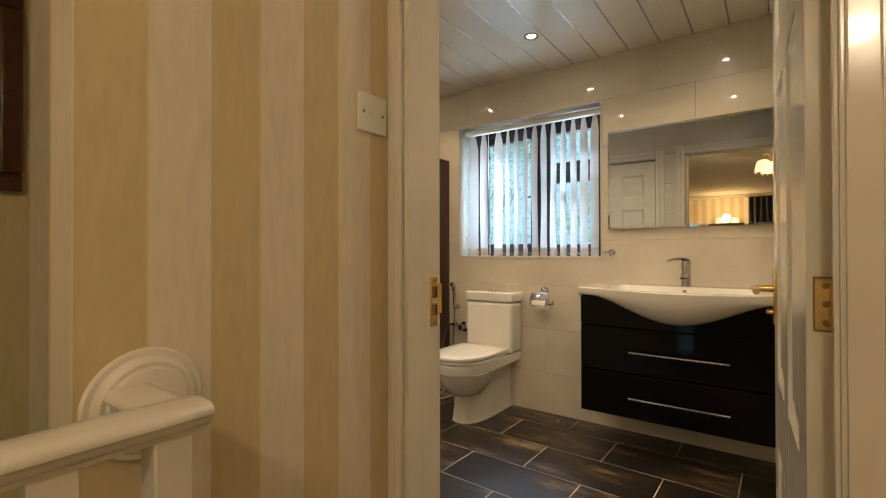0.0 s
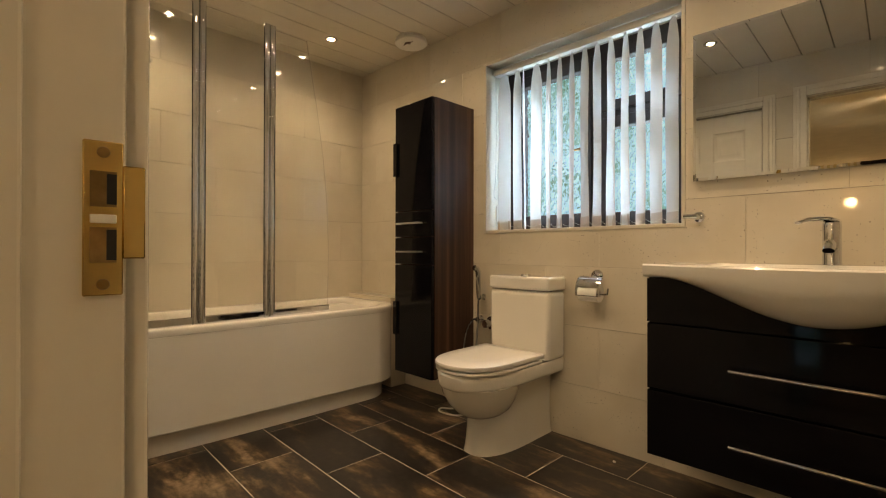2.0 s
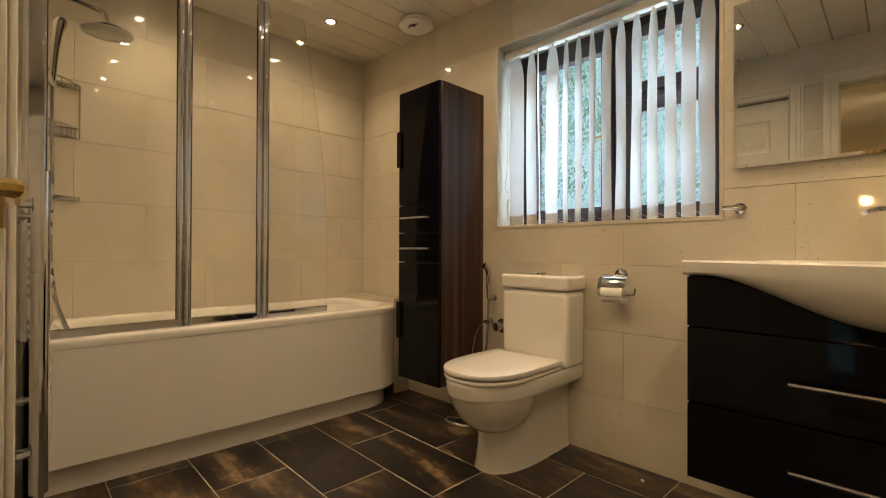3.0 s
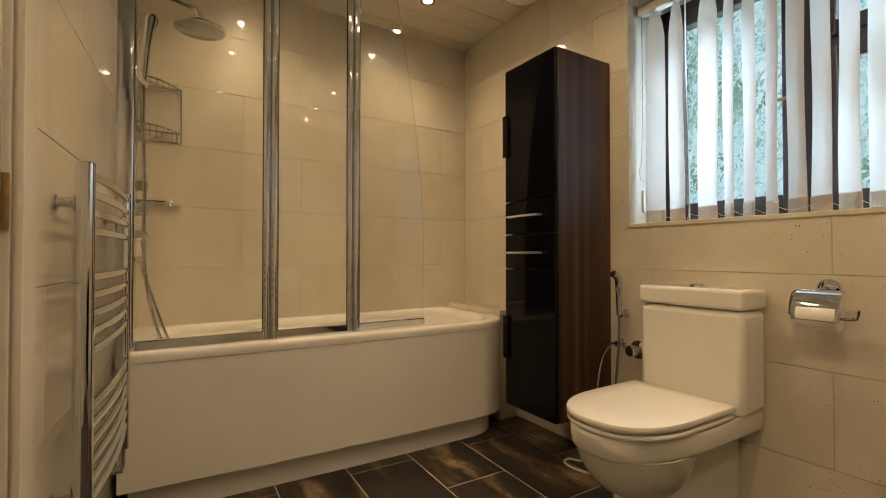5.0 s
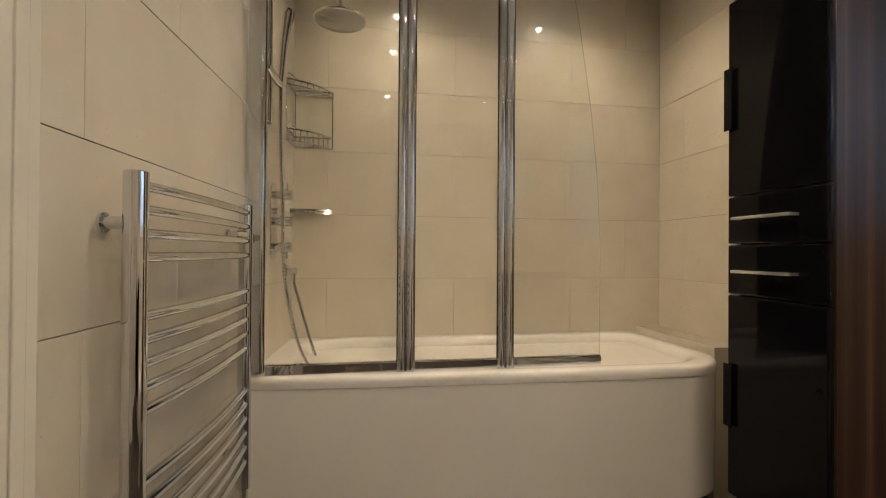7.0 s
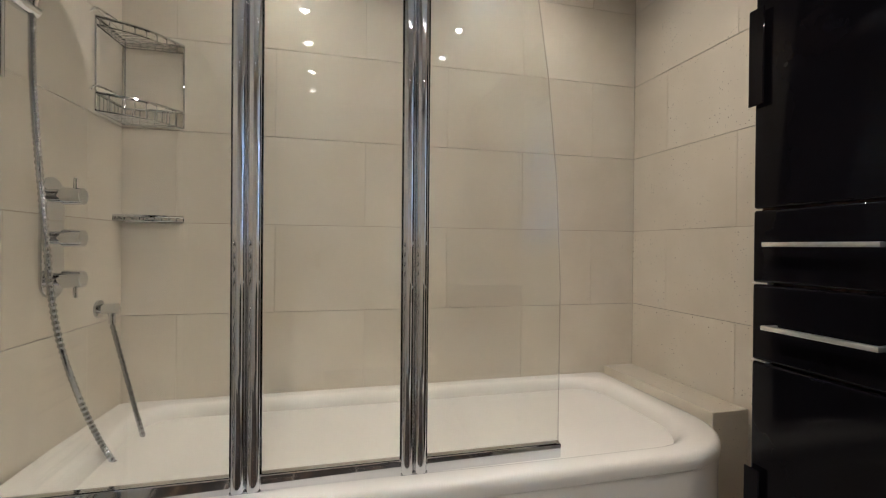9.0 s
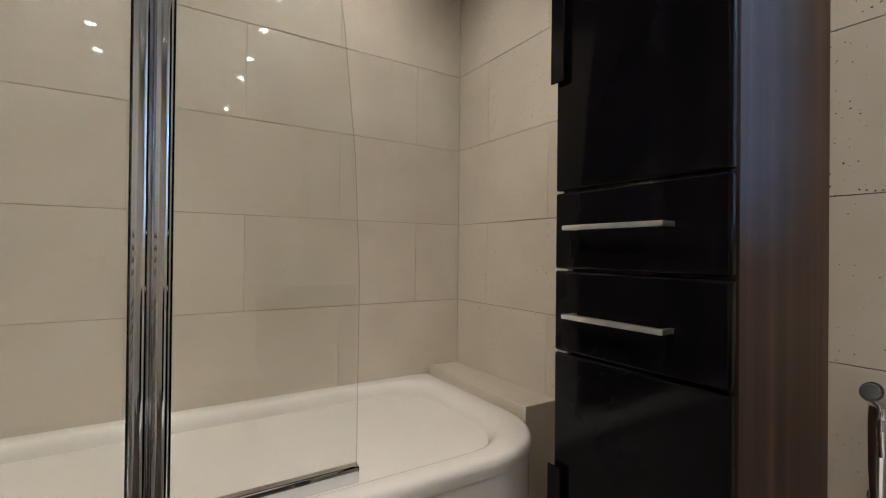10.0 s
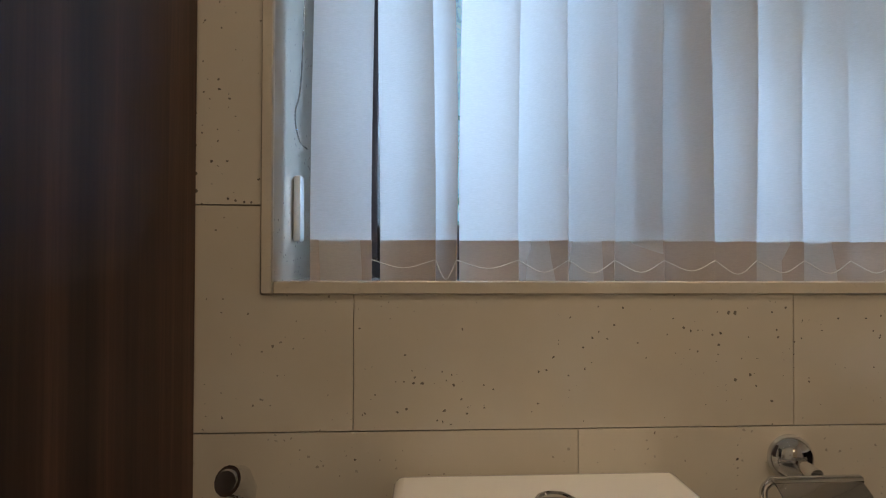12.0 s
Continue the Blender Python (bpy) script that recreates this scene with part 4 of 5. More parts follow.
for ang, ln in ((22, 0.046), (95, 0.030), (168, 0.044), (60, 0.026)):
    bm = tube([(FX + 0.01, FY - 0.045, CEIL - 0.0405), (FX + 0.01 + ln * math.cos(radians(ang)), FY - 0.045 + ln * math.sin(radians(ang)), CEIL - 0.041)], [0.011, 0.003], 8, bm, flat=0.2)
part("dark_mark", bm, FRAME_WOOD, fan, "dark brown broken patch")

# ---- towel rail on the south wall ----
towel = thing("towel_rail", SM @ Vector((0.42, -0.05, 0.33)), "chrome ladder towel radiator, empty, on the wall", "towel rail")
for u in (0.145, 0.685):
    post = part("upright", moved(tube([(u, -0.052, 0.318), (u, -0.052, 0.320), (u, -0.052, 1.119), (u, -0.052, 1.121)], [0.016, 0.019, 0.019, 0.016], 22), SM), CHROME, towel, "round chrome upright")
    for z in (0.42, 1.035):
        part("bracket", moved(tube([(u, -0.052, z), (u, -0.006, z), (u, -0.005, z), (u, 0.0, z)], [0.011, 0.011, 0.017, 0.017], 16), SM), CHROME, post)
for z in [1.098 - 0.040 * k for k in range(4)] + [0.878 - 0.040 * k for k in range(5)] + [0.598 - 0.040 * k for k in range(6)]:
    pts = [(0.145 + 0.54 * k / 14, -0.056 - 0.014 * math.sin(math.pi * k / 14), z) for k in range(15)]
    part("bar", moved(tube(pts, 0.0095, 12, flat=1.0), SM), CHROME, towel)
part("bleed_valve", moved(tube([(0.60, -0.052, 1.035), (0.66, -0.055, 1.035)], [0.009, 0.012], 14), SM), CHROME, towel)
part("valve", moved(tube([(0.145, -0.052, 0.318), (0.145, -0.052, 0.27), (0.145, -0.05, 0.255), (0.145, 0.0, 0.25)], [0.010, 0.010, 0.013, 0.009], 14), SM), CHROME, towel)
part("valve", moved(tube([(0.685, -0.052, 0.318), (0.685, -0.052, 0.27), (0.685, -0.05, 0.255), (0.685, 0.0, 0.25)], [0.010, 0.010, 0.013, 0.009], 14), SM), CHROME, towel)

# ---- shower on the south wall ----
rain = thing("rain_shower", SM @ Vector((1.09, 0, 1.96)), "round chrome rain shower head on a wall arm", "shower head")
ax = along(-2.68)
wall_in = SM.inverted()
head_c = Vector((-2.705, 1.083, 1.888))
h = wall_in @ head_c
part("arm", moved(tube(bend([(ax, 0.0, 1.962), (ax, -0.10, 1.975), (h.x, h.y + 0.05, 1.978), (h.x, h.y + 0.012, 1.968), (h.x, h.y, 1.935)], 8), 0.0105, 16), SM), CHROME, rain)
part("flange", lathe(((0, 0), (0.030, 0), (0.028, 0.006), (0.014, 0.012), (0, 0.012)), SM @ aim((ax, -0.0005, 1.962), (0, -1, 0))), CHROME, rain)
part("head", lathe(((0.0, 0.0), (0.098, 0.0), (0.101, 0.003), (0.100, 0.007), (0.09, 0.010), (0.03, 0.016), (0.018, 0.026), (0.014, 0.05), (0.0, 0.05)), Matrix.Translation(head_c - Vector((0, 0, 0.006))), 48), CHROME, rain)
part("nozzle_plate", lathe(((0.0, -0.002), (0.090, -0.002), (0.094, 0.0005), (0.0, 0.0005)), Matrix.Translation(head_c - Vector((0, 0, 0.0065))), 40), SATIN, rain, "grey nozzle plate")

slide = thing("slide_rail_shower", SM @ Vector((0.93, 0, 1.42)), "chrome slide rail with hand shower and hose", "hand shower")
su = along(-2.515)
part("rail", moved(tube([(su, -0.048, 1.415), (su, -0.048, 2.02)], 0.0105, 16), SM), CHROME, slide)
for z in (1.425, 2.01):
    part("bracket", moved(tube([(su - 0.0, -0.048, z), (su - 0.01, -0.02, z), (su - 0.012, 0.0, z)], [0.013, 0.011, 0.019], 16), SM), CHROME, slide)
part("slider", moved(tube([(su - 0.035, -0.050, 1.600), (su, -0.052, 1.590), (su + 0.04, -0.062, 1.575), (su + 0.065, -0.075, 1.568)], [0.013, 0.017, 0.015, 0.013], 16), SM), CHROME, slide)
handset = part("handset", moved(tube([(su + 0.052, -0.072, 1.575), (su + 0.052, -0.073, 1.60), (su + 0.054, -0.080, 1.70), (su + 0.055, -0.088, 1.77), (su + 0.055, -0.095, 1.815), (su + 0.055, -0.10, 1.835)], [0.009, 0.0125, 0.0135, 0.016, 0.021, 0.016], 18), SM), CHROME, slide)
hose_pts = bend([(su + 0.052, -0.072, 1.575), (su + 0.058, -0.072, 1.40), (su + 0.085, -0.075, 1.15), (su + 0.14, -0.072, 0.88), (along(-2.735), -0.11, 0.62), (along(-2.77), -0.19, 0.46), (along(-2.82), -0.22, 0.44), (along(-2.90), -0.14, 0.55), (along(-2.95), -0.036, 0.86)], 40)
part("hose", moved(tube(hose_pts, [0.0078 if k % 2 else 0.0052 for k in range(len(hose_pts))], 9), SM), SATIN, slide, "ribbed metal hose")
valve = thing("shower_valve", SM @ Vector((1.13, 0, 0.96)), "chrome concealed shower valve with three controls", "shower valve")
vu = along(-2.745)
outline = [(0.042 * math.cos(a), (0.105 if math.sin(a) > 0 else -0.105) + 0.042 * math.sin(a)) for a in (2 * math.pi * k / 36 for k in range(36))]
b = slab(outline, 0.0, 0.008, 0.002, 2)
part("plate", moved(b, SM @ Matrix.Translation((vu, -0.0005, 1.105)) @ pose(0, 0, 0, 90)), CHROME, valve)
for k, z in enumerate((1.207, 1.105, 1.005)):
    knob = part("knob", moved(tube([(vu, -0.008, z), (vu, -0.03, z), (vu, -0.031, z), (vu, -0.072, z), (vu, -0.074, z)], [0.016, 0.016, 0.0215, 0.0205, 0.017], 22), SM), CHROME, valve)
    if k != 1:
        part("lever_pin", moved(tube([(vu, -0.055, z + (0.015 if k == 0 else -0.015)), (vu, -0.055, z + (0.045 if k == 0 else -0.045))], 0.005, 10), SM), CHROME, knob)
outlet = thing("hose_outlet", SM @ Vector((along(-2.95), 0, 0.9)), "chrome wall outlet for the shower hose", "wall outlet")
ou = along(-2.95)
part("flange", lathe(((0, 0), (0.026, 0), (0.025, 0.006), (0.013, 0.010), (0, 0.010)), SM @ aim((ou, -0.0005, 0.905), (0, -1, 0)), 24), CHROME, outlet)
part("elbow", moved(tube([(ou, -0.008, 0.905), (ou, -0.05, 0.905), (ou, -0.052, 0.905)], [0.014, 0.016, 0.010], 16), SM), CHROME, outlet)
part("nut", moved(tube([(ou, -0.036, 0.895), (ou, -0.036, 0.862)], [0.010, 0.009], 12), SM), CHROME, outlet)

# ---- corner baskets ----
CORNER = Vector((WEST, 0.851, 0))


def wire_tier(z, rails, parent, reach=0.175):
    """One quarter-round tier: along the west wall, along the south wall and a straight front."""
    w = CORNER + Vector((0.006, 0.175, z))
    s = CORNER + Vector((reach, -0.004, z))
    c = CORNER + Vector((0.006, 0.008, z))
    for dz in rails:
        o = Vector((0, 0, dz))
        part("rim_wire", tube([w + o, c + o, s + o], 0.0045 if dz == 0 else 0.0022, 8), CHROME, parent)
        part("front_wire", tube(bend([s + o, (s + w) / 2 + o + Vector((0.016, 0.016, 0)), w + o], 8), 0.0045 if dz == 0 else 0.0022, 8), CHROME, parent)
    low = Vector((0, 0, min(rails)))
    bm = None
    for k in range(1, 9):
        u = k / 9
        bm = tube([c.lerp(s, u) + low, w.lerp(s, u) + Vector((0.014, 0.014, 0)) * math.sin(math.pi * u) + low], 0.0019, 6, bm)
    tagged(part("floor_wires", bm, CHROME, parent), kind="stuff")
    if len(rails) > 1:
        bm = None
        for k in range(9):
            p = w.lerp(s, k / 8) + Vector((0.014, 0.014, 0)) * math.sin(math.pi * k / 8)
            bm = tube([p, p + low], 0.0019, 6, bm)
            for e in (w, s):
                p2 = c.lerp(e, k / 8)
                bm = tube([p2, p2 + low], 0.0019, 6, bm)
        tagged(part("side_wires", bm, CHROME, parent), kind="stuff")


basket = thing("corner_basket", CORNER + Vector((0.05, 0.05, 1.48)), "two-tier chrome wire corner basket, empty", "shower basket")
wire_tier(1.728, (0.0, -0.022), basket, 0.16)
wire_tier(1.515, (0.0, -0.05), basket, 0.16)
for p in (CORNER + Vector((0.006, 0.175, 0)), CORNER + Vector((0.16, -0.004, 0)), CORNER + Vector((0.006, 0.008, 0))):
    part("upright_wire", tube([p + Vector((0, 0, 1.468)), p + Vector((0, 0, 1.731))], 0.003, 8), CHROME, basket)
for z in (1.738, 1.525):
    part("hook_wire", tube(bend([CORNER + Vector((0.19, -0.004, z - 0.01)), CORNER + Vector((0.19, 0.012, z)), CORNER + Vector((0.12, 0.03, z + 0.003))], 5), 0.003, 8), CHROME, basket)
dish = thing("soap_shelf", CORNER + Vector((0.05, 0.05, 1.15)), "small chrome wire corner soap shelf", "soap shelf")
wire_tier(1.178, (0.0, -0.014), dish, 0.055)

# ---- by the toilet ----
spray = thing("bidet_spray", (-1.82, NORTH, 0.53), "chrome hand bidet spray in its wall holder", "bidet spray")
part("head", tube([(-1.818, 2.655, 0.665), (-1.818, 2.655, 0.72), (-1.817, 2.652, 0.785), (-1.813, 2.645, 0.820), (-1.813, 2.630, 0.838), (-1.817, 2.614, 0.846)], [0.011, 0.0135, 0.0145, 0.0165, 0.0170, 0.0160], 16), CHROME, spray)
part("nozzle", tube([(-1.817, 2.6138, 0.8461), (-1.8172, 2.6105, 0.8470)], [0.0125, 0.011], 14), SATIN, spray, "grey spray nozzle")
part("trigger", tube([(-1.812, 2.640, 0.80), (-1.808, 2.625, 0.785), (-1.808, 2.632, 0.745)], 0.005, 10), CHROME, spray)
part("holder", tube([(-1.818, 2.660, 0.668), (-1.818, 2.685, 0.668), (-1.818, 2.699, 0.668)], [0.016, 0.012, 0.020], 16), CHROME, spray)
part("elbow", tube([(-1.838, 2.66, 0.535), (-1.838, 2.685, 0.535), (-1.838, 2.699, 0.535)], [0.013, 0.012, 0.022], 16), CHROME, spray)
line = bend([(-1.818, 2.655, 0.665), (-1.822, 2.652, 0.50), (-1.835, 2.64, 0.32), (-1.855, 2.60, 0.215), (-1.885, 2.585, 0.22), (-1.893, 2.60, 0.33), (-1.884, 2.62, 0.46), (-1.860, 2.65, 0.53), (-1.838, 2.66, 0.535)], 26)
part("hose", tube(line, [0.0062 if k % 2 else 0.0046 for k in range(len(line))], 8), SATIN, spray, "ribbed metal hose")
stop = thing("stop_valve", (-1.755, NORTH, 0.52), "chrome round stop valve on the wall", "valve")
part("flange", lathe(((0, 0), (0.040, 0), (0.039, 0.004), (0.028, 0.010), (0.016, 0.014), (0, 0.014)), aim((-1.755, NORTH - 0.0005, 0.52), (0, -1, 0)), 30), CHROME, stop)
b = bmesh.new()
rings = []
for r, d in ((0.012, 0.012), (0.014, 0.03), (0.022, 0.034), (0.0225, 0.062), (0.018, 0.066)):
    rings.append([(-1.755 + (r + (0.0016 if k % 2 else 0)) * math.cos(2 * math.pi * k / 24), NORTH - d, 0.52 + (r + (0.0016 if k % 2 else 0)) * math.sin(2 * math.pi * k / 24)) for k in range(24)])
part("knob", loft(rings, bm=b), CHROME, stop, "fluted chrome knob")
cable = thing("loose_hose", (-1.95, 2.5, 0), "thin white hose curled on the slate floor", "hose")
part("loop", tube(bend([(-1.72, 2.60, 0.12), (-1.76, 2.56, 0.04), (-1.84, 2.505, 0.0055), (-1.92, 2.475, 0.0052), (-1.978, 2.485, 0.0052), (-1.992, 2.525, 0.0052), (-1.95, 2.555, 0.0055), (-1.88, 2.565, 0.03), (-1.80, 2.60, 0.10)], 10), 0.005, 10), RUBBER, cable)
roll = thing("toilet_roll_holder", (-1.10, NORTH, 0.82), "chrome toilet roll holder with a cover flap", "toilet roll holder")
part("flange", lathe(((0, 0), (0.031, 0), (0.030, 0.007), (0.022, 0.016), (0.010, 0.019), (0, 0.019)), aim((-1.10, NORTH - 0.0005, 0.823), (0, -1, 0)), 28), CHROME, roll)
part("arm", tube([(-1.10, 2.685, 0.822), (-1.10, 2.655, 0.818)], 0.009, 12), CHROME, roll)
part("hinge_bar", tube([(-1.165, 2.650, 0.816), (-1.048, 2.650, 0.816)], 0.0055, 12), CHROME, roll)
flap = [[(x, 2.652 - 0.052 * math.sin(u * 1.5), 0.820 - 0.088 * u * (0.55 + 0.45 * u)) for x in (-1.163, -1.050)] for u in (k / 10 for k in range(11))]
b = loft([[(p[0], p[1], p[2]) for p in r] + [(p[0], p[1] + 0.0015, p[2] - 0.0015) for p in reversed(r)] for r in flap])
part("cover_flap", b, CHROME, roll, "curved chrome cover flap")
part("wire", tube(bend([(-1.165, 2.650, 0.816), (-1.176, 2.648, 0.80), (-1.176, 2.63, 0.752), (-1.16, 2.625, 0.742), (-1.03, 2.625, 0.742), (-1.012, 2.62, 0.752), (-1.006, 2.612, 0.772)], 8), 0.0045, 10), CHROME, roll)
paper = thing("toilet_roll", (-1.105, 2.63, 0.70), "small white toilet paper roll on its holder", "toilet roll")
part("paper", lathe(((0.016, -0.048), (0.040, -0.048), (0.041, -0.046), (0.041, 0.046), (0.040, 0.048), (0.016, 0.048), (0.016, -0.048)), aim((-1.105, 2.640, 0.744), (1, 0, 0)), 28), PAPER, paper)
crumb = bmesh.new()
bmesh.ops.create_icosphere(crumb, subdivisions=2, radius=0.007)
for v in crumb.verts:
    v.co = Vector((v.co.x * 1.2, v.co.y * 0.8, v.co.z * 0.7)) * (1 + 0.25 * noise.noise(v.co * 160)) + Vector((-0.967, 2.593, 0.0045))
solid("crumb", crumb, PAPER, "small white crumb lying on the slate floor", "litter")
socket = thing("shaver_socket", (0.30, NORTH, 1.40), "dark framed shaver socket beside the mirror", "socket")
part("frame", box((0.256, 2.672, 1.325), (0.345, NORTH - 0.0005, 1.478), 0.004, 2), FRAME_WOOD, socket)
part("plate", box((0.268, 2.668, 1.337), (0.333, 2.6725, 1.466), 0.002, 1), WHITE_PLASTIC, socket)

# ---- the landing outside the door ----
HX = -0.58
HALL = -6.4


def face_wall(name, lo, hi, label):
    return solid(name, box(lo, hi), STRIPES, label, "wall", kind="structure")


face_wall("wall_landing_west", (HX - 0.10, -0.003, 0.0), (HX, 0.594, 2.45), "cream and gold striped wallpaper on a wall end")
solid("wall_landing_north", moved(wall_with_holes(-2.85, -0.99, 2.45, 0.0865, 0.094, [(DOORWAY[0] - 0.029, DOORWAY[1] + 0.029, -0.1, DOORWAY[2] + 0.029)]), SM), STRIPES, "striped wallpaper round the doorway", "wall", kind="structure")
face_wall("wall_stairwell", (-1.86, HALL, -2.6), (-1.76, 0.72, 2.45), "cream and gold striped wallpaper beyond the stairs")
solid("wall_stairwell_north", box((-1.76, 0.585, -2.6), (HX - 0.101, 0.64, 2.45)), STRIPES, "striped wallpaper at the head of the stairs", "wall", kind="structure")
face_wall("wall_landing_east", (1.10, HALL, -0.1), (1.2, 0.70, 2.45), "cream and gold striped wallpaper")
solid("wall_landing_south", wall_with_holes(-1.86, 1.2, 2.45, HALL - 0.1, HALL, [(0.0, 0.95, 0.95, 2.05)]), STRIPES, "striped wallpaper round a far window", "wall", kind="structure")
solid("ceiling_landing", box((-1.86, HALL - 0.1, 2.36), (1.2, 0.62, 2.45)), PLASTER, "plain cream landing ceiling", "ceiling", kind="structure")
solid("floor_landing", box((-0.46, HALL, -0.15), (1.1, 0.66, -0.002)), CARPET, "beige carpet on the landing", "floor", kind="structure")
solid("floor_stairwell", box((-1.76, HALL, -2.7), (-0.46, 0.6, -2.6)), CARPET, "carpet at the foot of the stairwell", "floor", kind="structure")
solid("cornice", box((-1.76, HALL + 0.002, 2.29), (1.1, HALL + 0.06, 2.355), 0.015, 3), GLOSS_WHITE, "white plaster cornice", "trim", kind="structure")

rail_t = thing("banister", (-0.41, -0.6, 0.0), "white painted landing banister with turned end", "banister")
RX0, RX1 = -0.458, -0.388
half_prof = [(0.0, 0.9105), (0.018, 0.9098), (0.028, 0.9075), (0.033, 0.904), (0.035, 0.900), (0.0345, 0.896), (0.031, 0.8935), (0.0285, 0.889), (0.0265, 0.884), (0.0225, 0.8815), (0.022, 0.876)]
RXC = (RX0 + RX1) / 2
prof = [(RXC + d, z) for d, z in half_prof] + [(RXC - d, z) for d, z in reversed(half_prof[1:])]
part("handrail", loft([[(x, y, z) for x, z in prof] for y in (-2.2, 0.084)] + [[(RXC + (x - RXC) * 0.95, 0.088, 0.893 + (z - 0.893) * 0.93) for x, z in prof]]), GLOSS_WHITE, rail_t)
cross = [(0.056 + d * 0.86, z - 0.002) for d, z in half_prof] + [(0.056 - d * 0.86, z - 0.002) for d, z in reversed(half_prof[1:])]
part("return", loft([[(x, y, z) for y, z in cross] for x in (HX + 0.020, RX0 + 0.012)]), GLOSS_WHITE, rail_t)
part("rosette", lathe(((0, 0), (0.078, 0), (0.0795, 0.005), (0.076, 0.010), (0.069, 0.011), (0.066, 0.017), (0.060, 0.021), (0.054, 0.020), (0.050, 0.0245), (0, 0.0255)), aim((HX + 0.0005, 0.082, 0.874), (1, 0, 0)), 48), GLOSS_WHITE, rail_t, "round moulded wall rosette")
for k in range(20):
    y = 0.048 - 0.108 * k
    part("baluster", box((RXC - 0.0205, y - 0.0205, 0.021), (RXC + 0.0205, y + 0.0205, 0.8765), 0.003, 2), GLOSS_WHITE, rail_t, "square white baluster")
part("base_rail", box((RXC - 0.035, -2.2, -0.001), (RXC + 0.035, 0.088, 0.0215), 0.004, 2), GLOSS_WHITE, rail_t)

sw = thing("light_switch", (HX, 0.51, 1.43), "white plastic single light switch with screws", "light switch")
SY = 0.537
part("plate", box((HX + 0.0005, SY - 0.043, 1.359), (HX + 0.010, SY + 0.043, 1.445), 0.003, 3), WHITE_PLASTIC, sw)
part("rocker", box((HX + 0.009, SY - 0.012, 1.396), (HX + 0.0135, SY + 0.012, 1.408), 0.002, 2), WHITE_PLASTIC, sw)
for dy in (-0.030, 0.030):
    part("screw", lathe(((0, 0), (0.004, 0), (0.0035, 0.001), (0, 0.0012)), aim((HX + 0.0098, SY + dy, 1.402), (1, 0, 0)), 12), OLD_BRASS, sw)

pic = thing("framed_picture", (-1.75, -0.08, 1.28), "dark mahogany framed picture on striped wallpaper", "picture")
bm = None
for lo, hi in (((-1.7595, -0.33, 1.28), (-1.725, 0.17, 1.335)), ((-1.7595, -0.33, 1.845), (-1.725, 0.17, 1.90)), ((-1.7595, -0.33, 1.335), (-1.725, -0.275, 1.845)), ((-1.7595, 0.115, 1.335), (-1.725, 0.17, 1.845))):
    bm = box(lo, hi, 0.008, 3, bm)
part("frame", bm, FRAME_WOOD, pic)
part("mount", box((-1.7592, -0.275, 1.335), (-1.745, 0.115, 1.845)), PAPER, pic, "cream mount")

# ---- lamps of the landing ----


def shade(m, r, hgt):
    return lathe(((r * 0.35, hgt), (r * 0.7, hgt * 0.9), (r * 0.9, hgt * 0.55), (r, hgt * 0.1), (r * 1.05, 0.0), (r * 0.98, 0.002), (r * 0.85, hgt * 0.5), (r * 0.3, hgt * 0.95)), m, 24)


CHX, CHY, CHZ = 0.24, -0.96, 2.08
chandelier = thing("chandelier", (CHX, CHY, 2.36), "brass chandelier with lit frosted glass shades", "chandelier")
part("stem", tube([(CHX, CHY, 2.36), (CHX, CHY, 2.345), (CHX, CHY, 2.34), (CHX, CHY, 2.25), (CHX, CHY, 2.24), (CHX, CHY, 2.17), (CHX, CHY, 2.15)], [0.05, 0.05, 0.010, 0.010, 0.022, 0.020, 0.006], 16), BRASS, chandelier)
for k in range(5):
    a = radians(162 + 72 * k)
    d = Vector((math.cos(a), math.sin(a), 0))
    o = Vector((CHX, CHY, 0))
    armp = part("arm", tube(bend([o + Vector((0, 0, 2.19)), o + d * 0.08 + Vector((0, 0, 2.17)), o + d * 0.13 + Vector((0, 0, 2.225)), o + d * 0.175 + Vector((0, 0, 2.22)), o + d * 0.18 + Vector((0, 0, 2.165))], 6), 0.006, 10), BRASS, chandelier)
    p = o + d * 0.18
    part("shade", shade(Matrix.Translation((p.x, p.y, CHZ - 0.045)), 0.080, 0.125), SHADE_GLOW, armp, "lit frosted glass shade")
    for j in range(10):
        b2 = 2 * math.pi * j / 10
        q = p + Vector((0.082 * math.cos(b2), 0.082 * math.sin(b2), 0))
        part("crystal_drop", lathe(((0, -0.03), (0.005, -0.02), (0.003, -0.006), (0, 0.0)), Matrix.Translation((q.x, q.y, CHZ - 0.046)), 6), WHITE_PLASTIC, armp)
lamp("POINT", "chandelier_light", 25.0, (1.0, 0.84, 0.62), pose(CHX, CHY, 1.90), 0.04)
sconce = thing("wall_lamp", (-0.66, HALL, 1.8), "brass twin wall lamp with lit shades", "wall lamp")
part("back_plate", lathe(((0, 0), (0.05, 0), (0.045, 0.015), (0, 0.022)), aim((-0.66, HALL + 0.0005, 1.84), (0, 1, 0))), BRASS, sconce)
for sx in (-1, 1):
    arm2 = part("arm", tube(bend([(-0.66, HALL + 0.02, 1.84), (-0.66 + sx * 0.08, HALL + 0.08, 1.87), (-0.66 + sx * 0.15, HALL + 0.09, 1.84)], 6), 0.008, 10), BRASS, sconce)
    part("shade", shade(Matrix.Translation((-0.66 + sx * 0.15, HALL + 0.09, 1.74)), 0.07, 0.10), SHADE_GLOW, arm2, "lit glass shade")
lamp("POINT", "wall_lamp_light", 34.0, (1.0, 0.68, 0.34), pose(-0.66, HALL + 0.35, 1.82), 0.08)

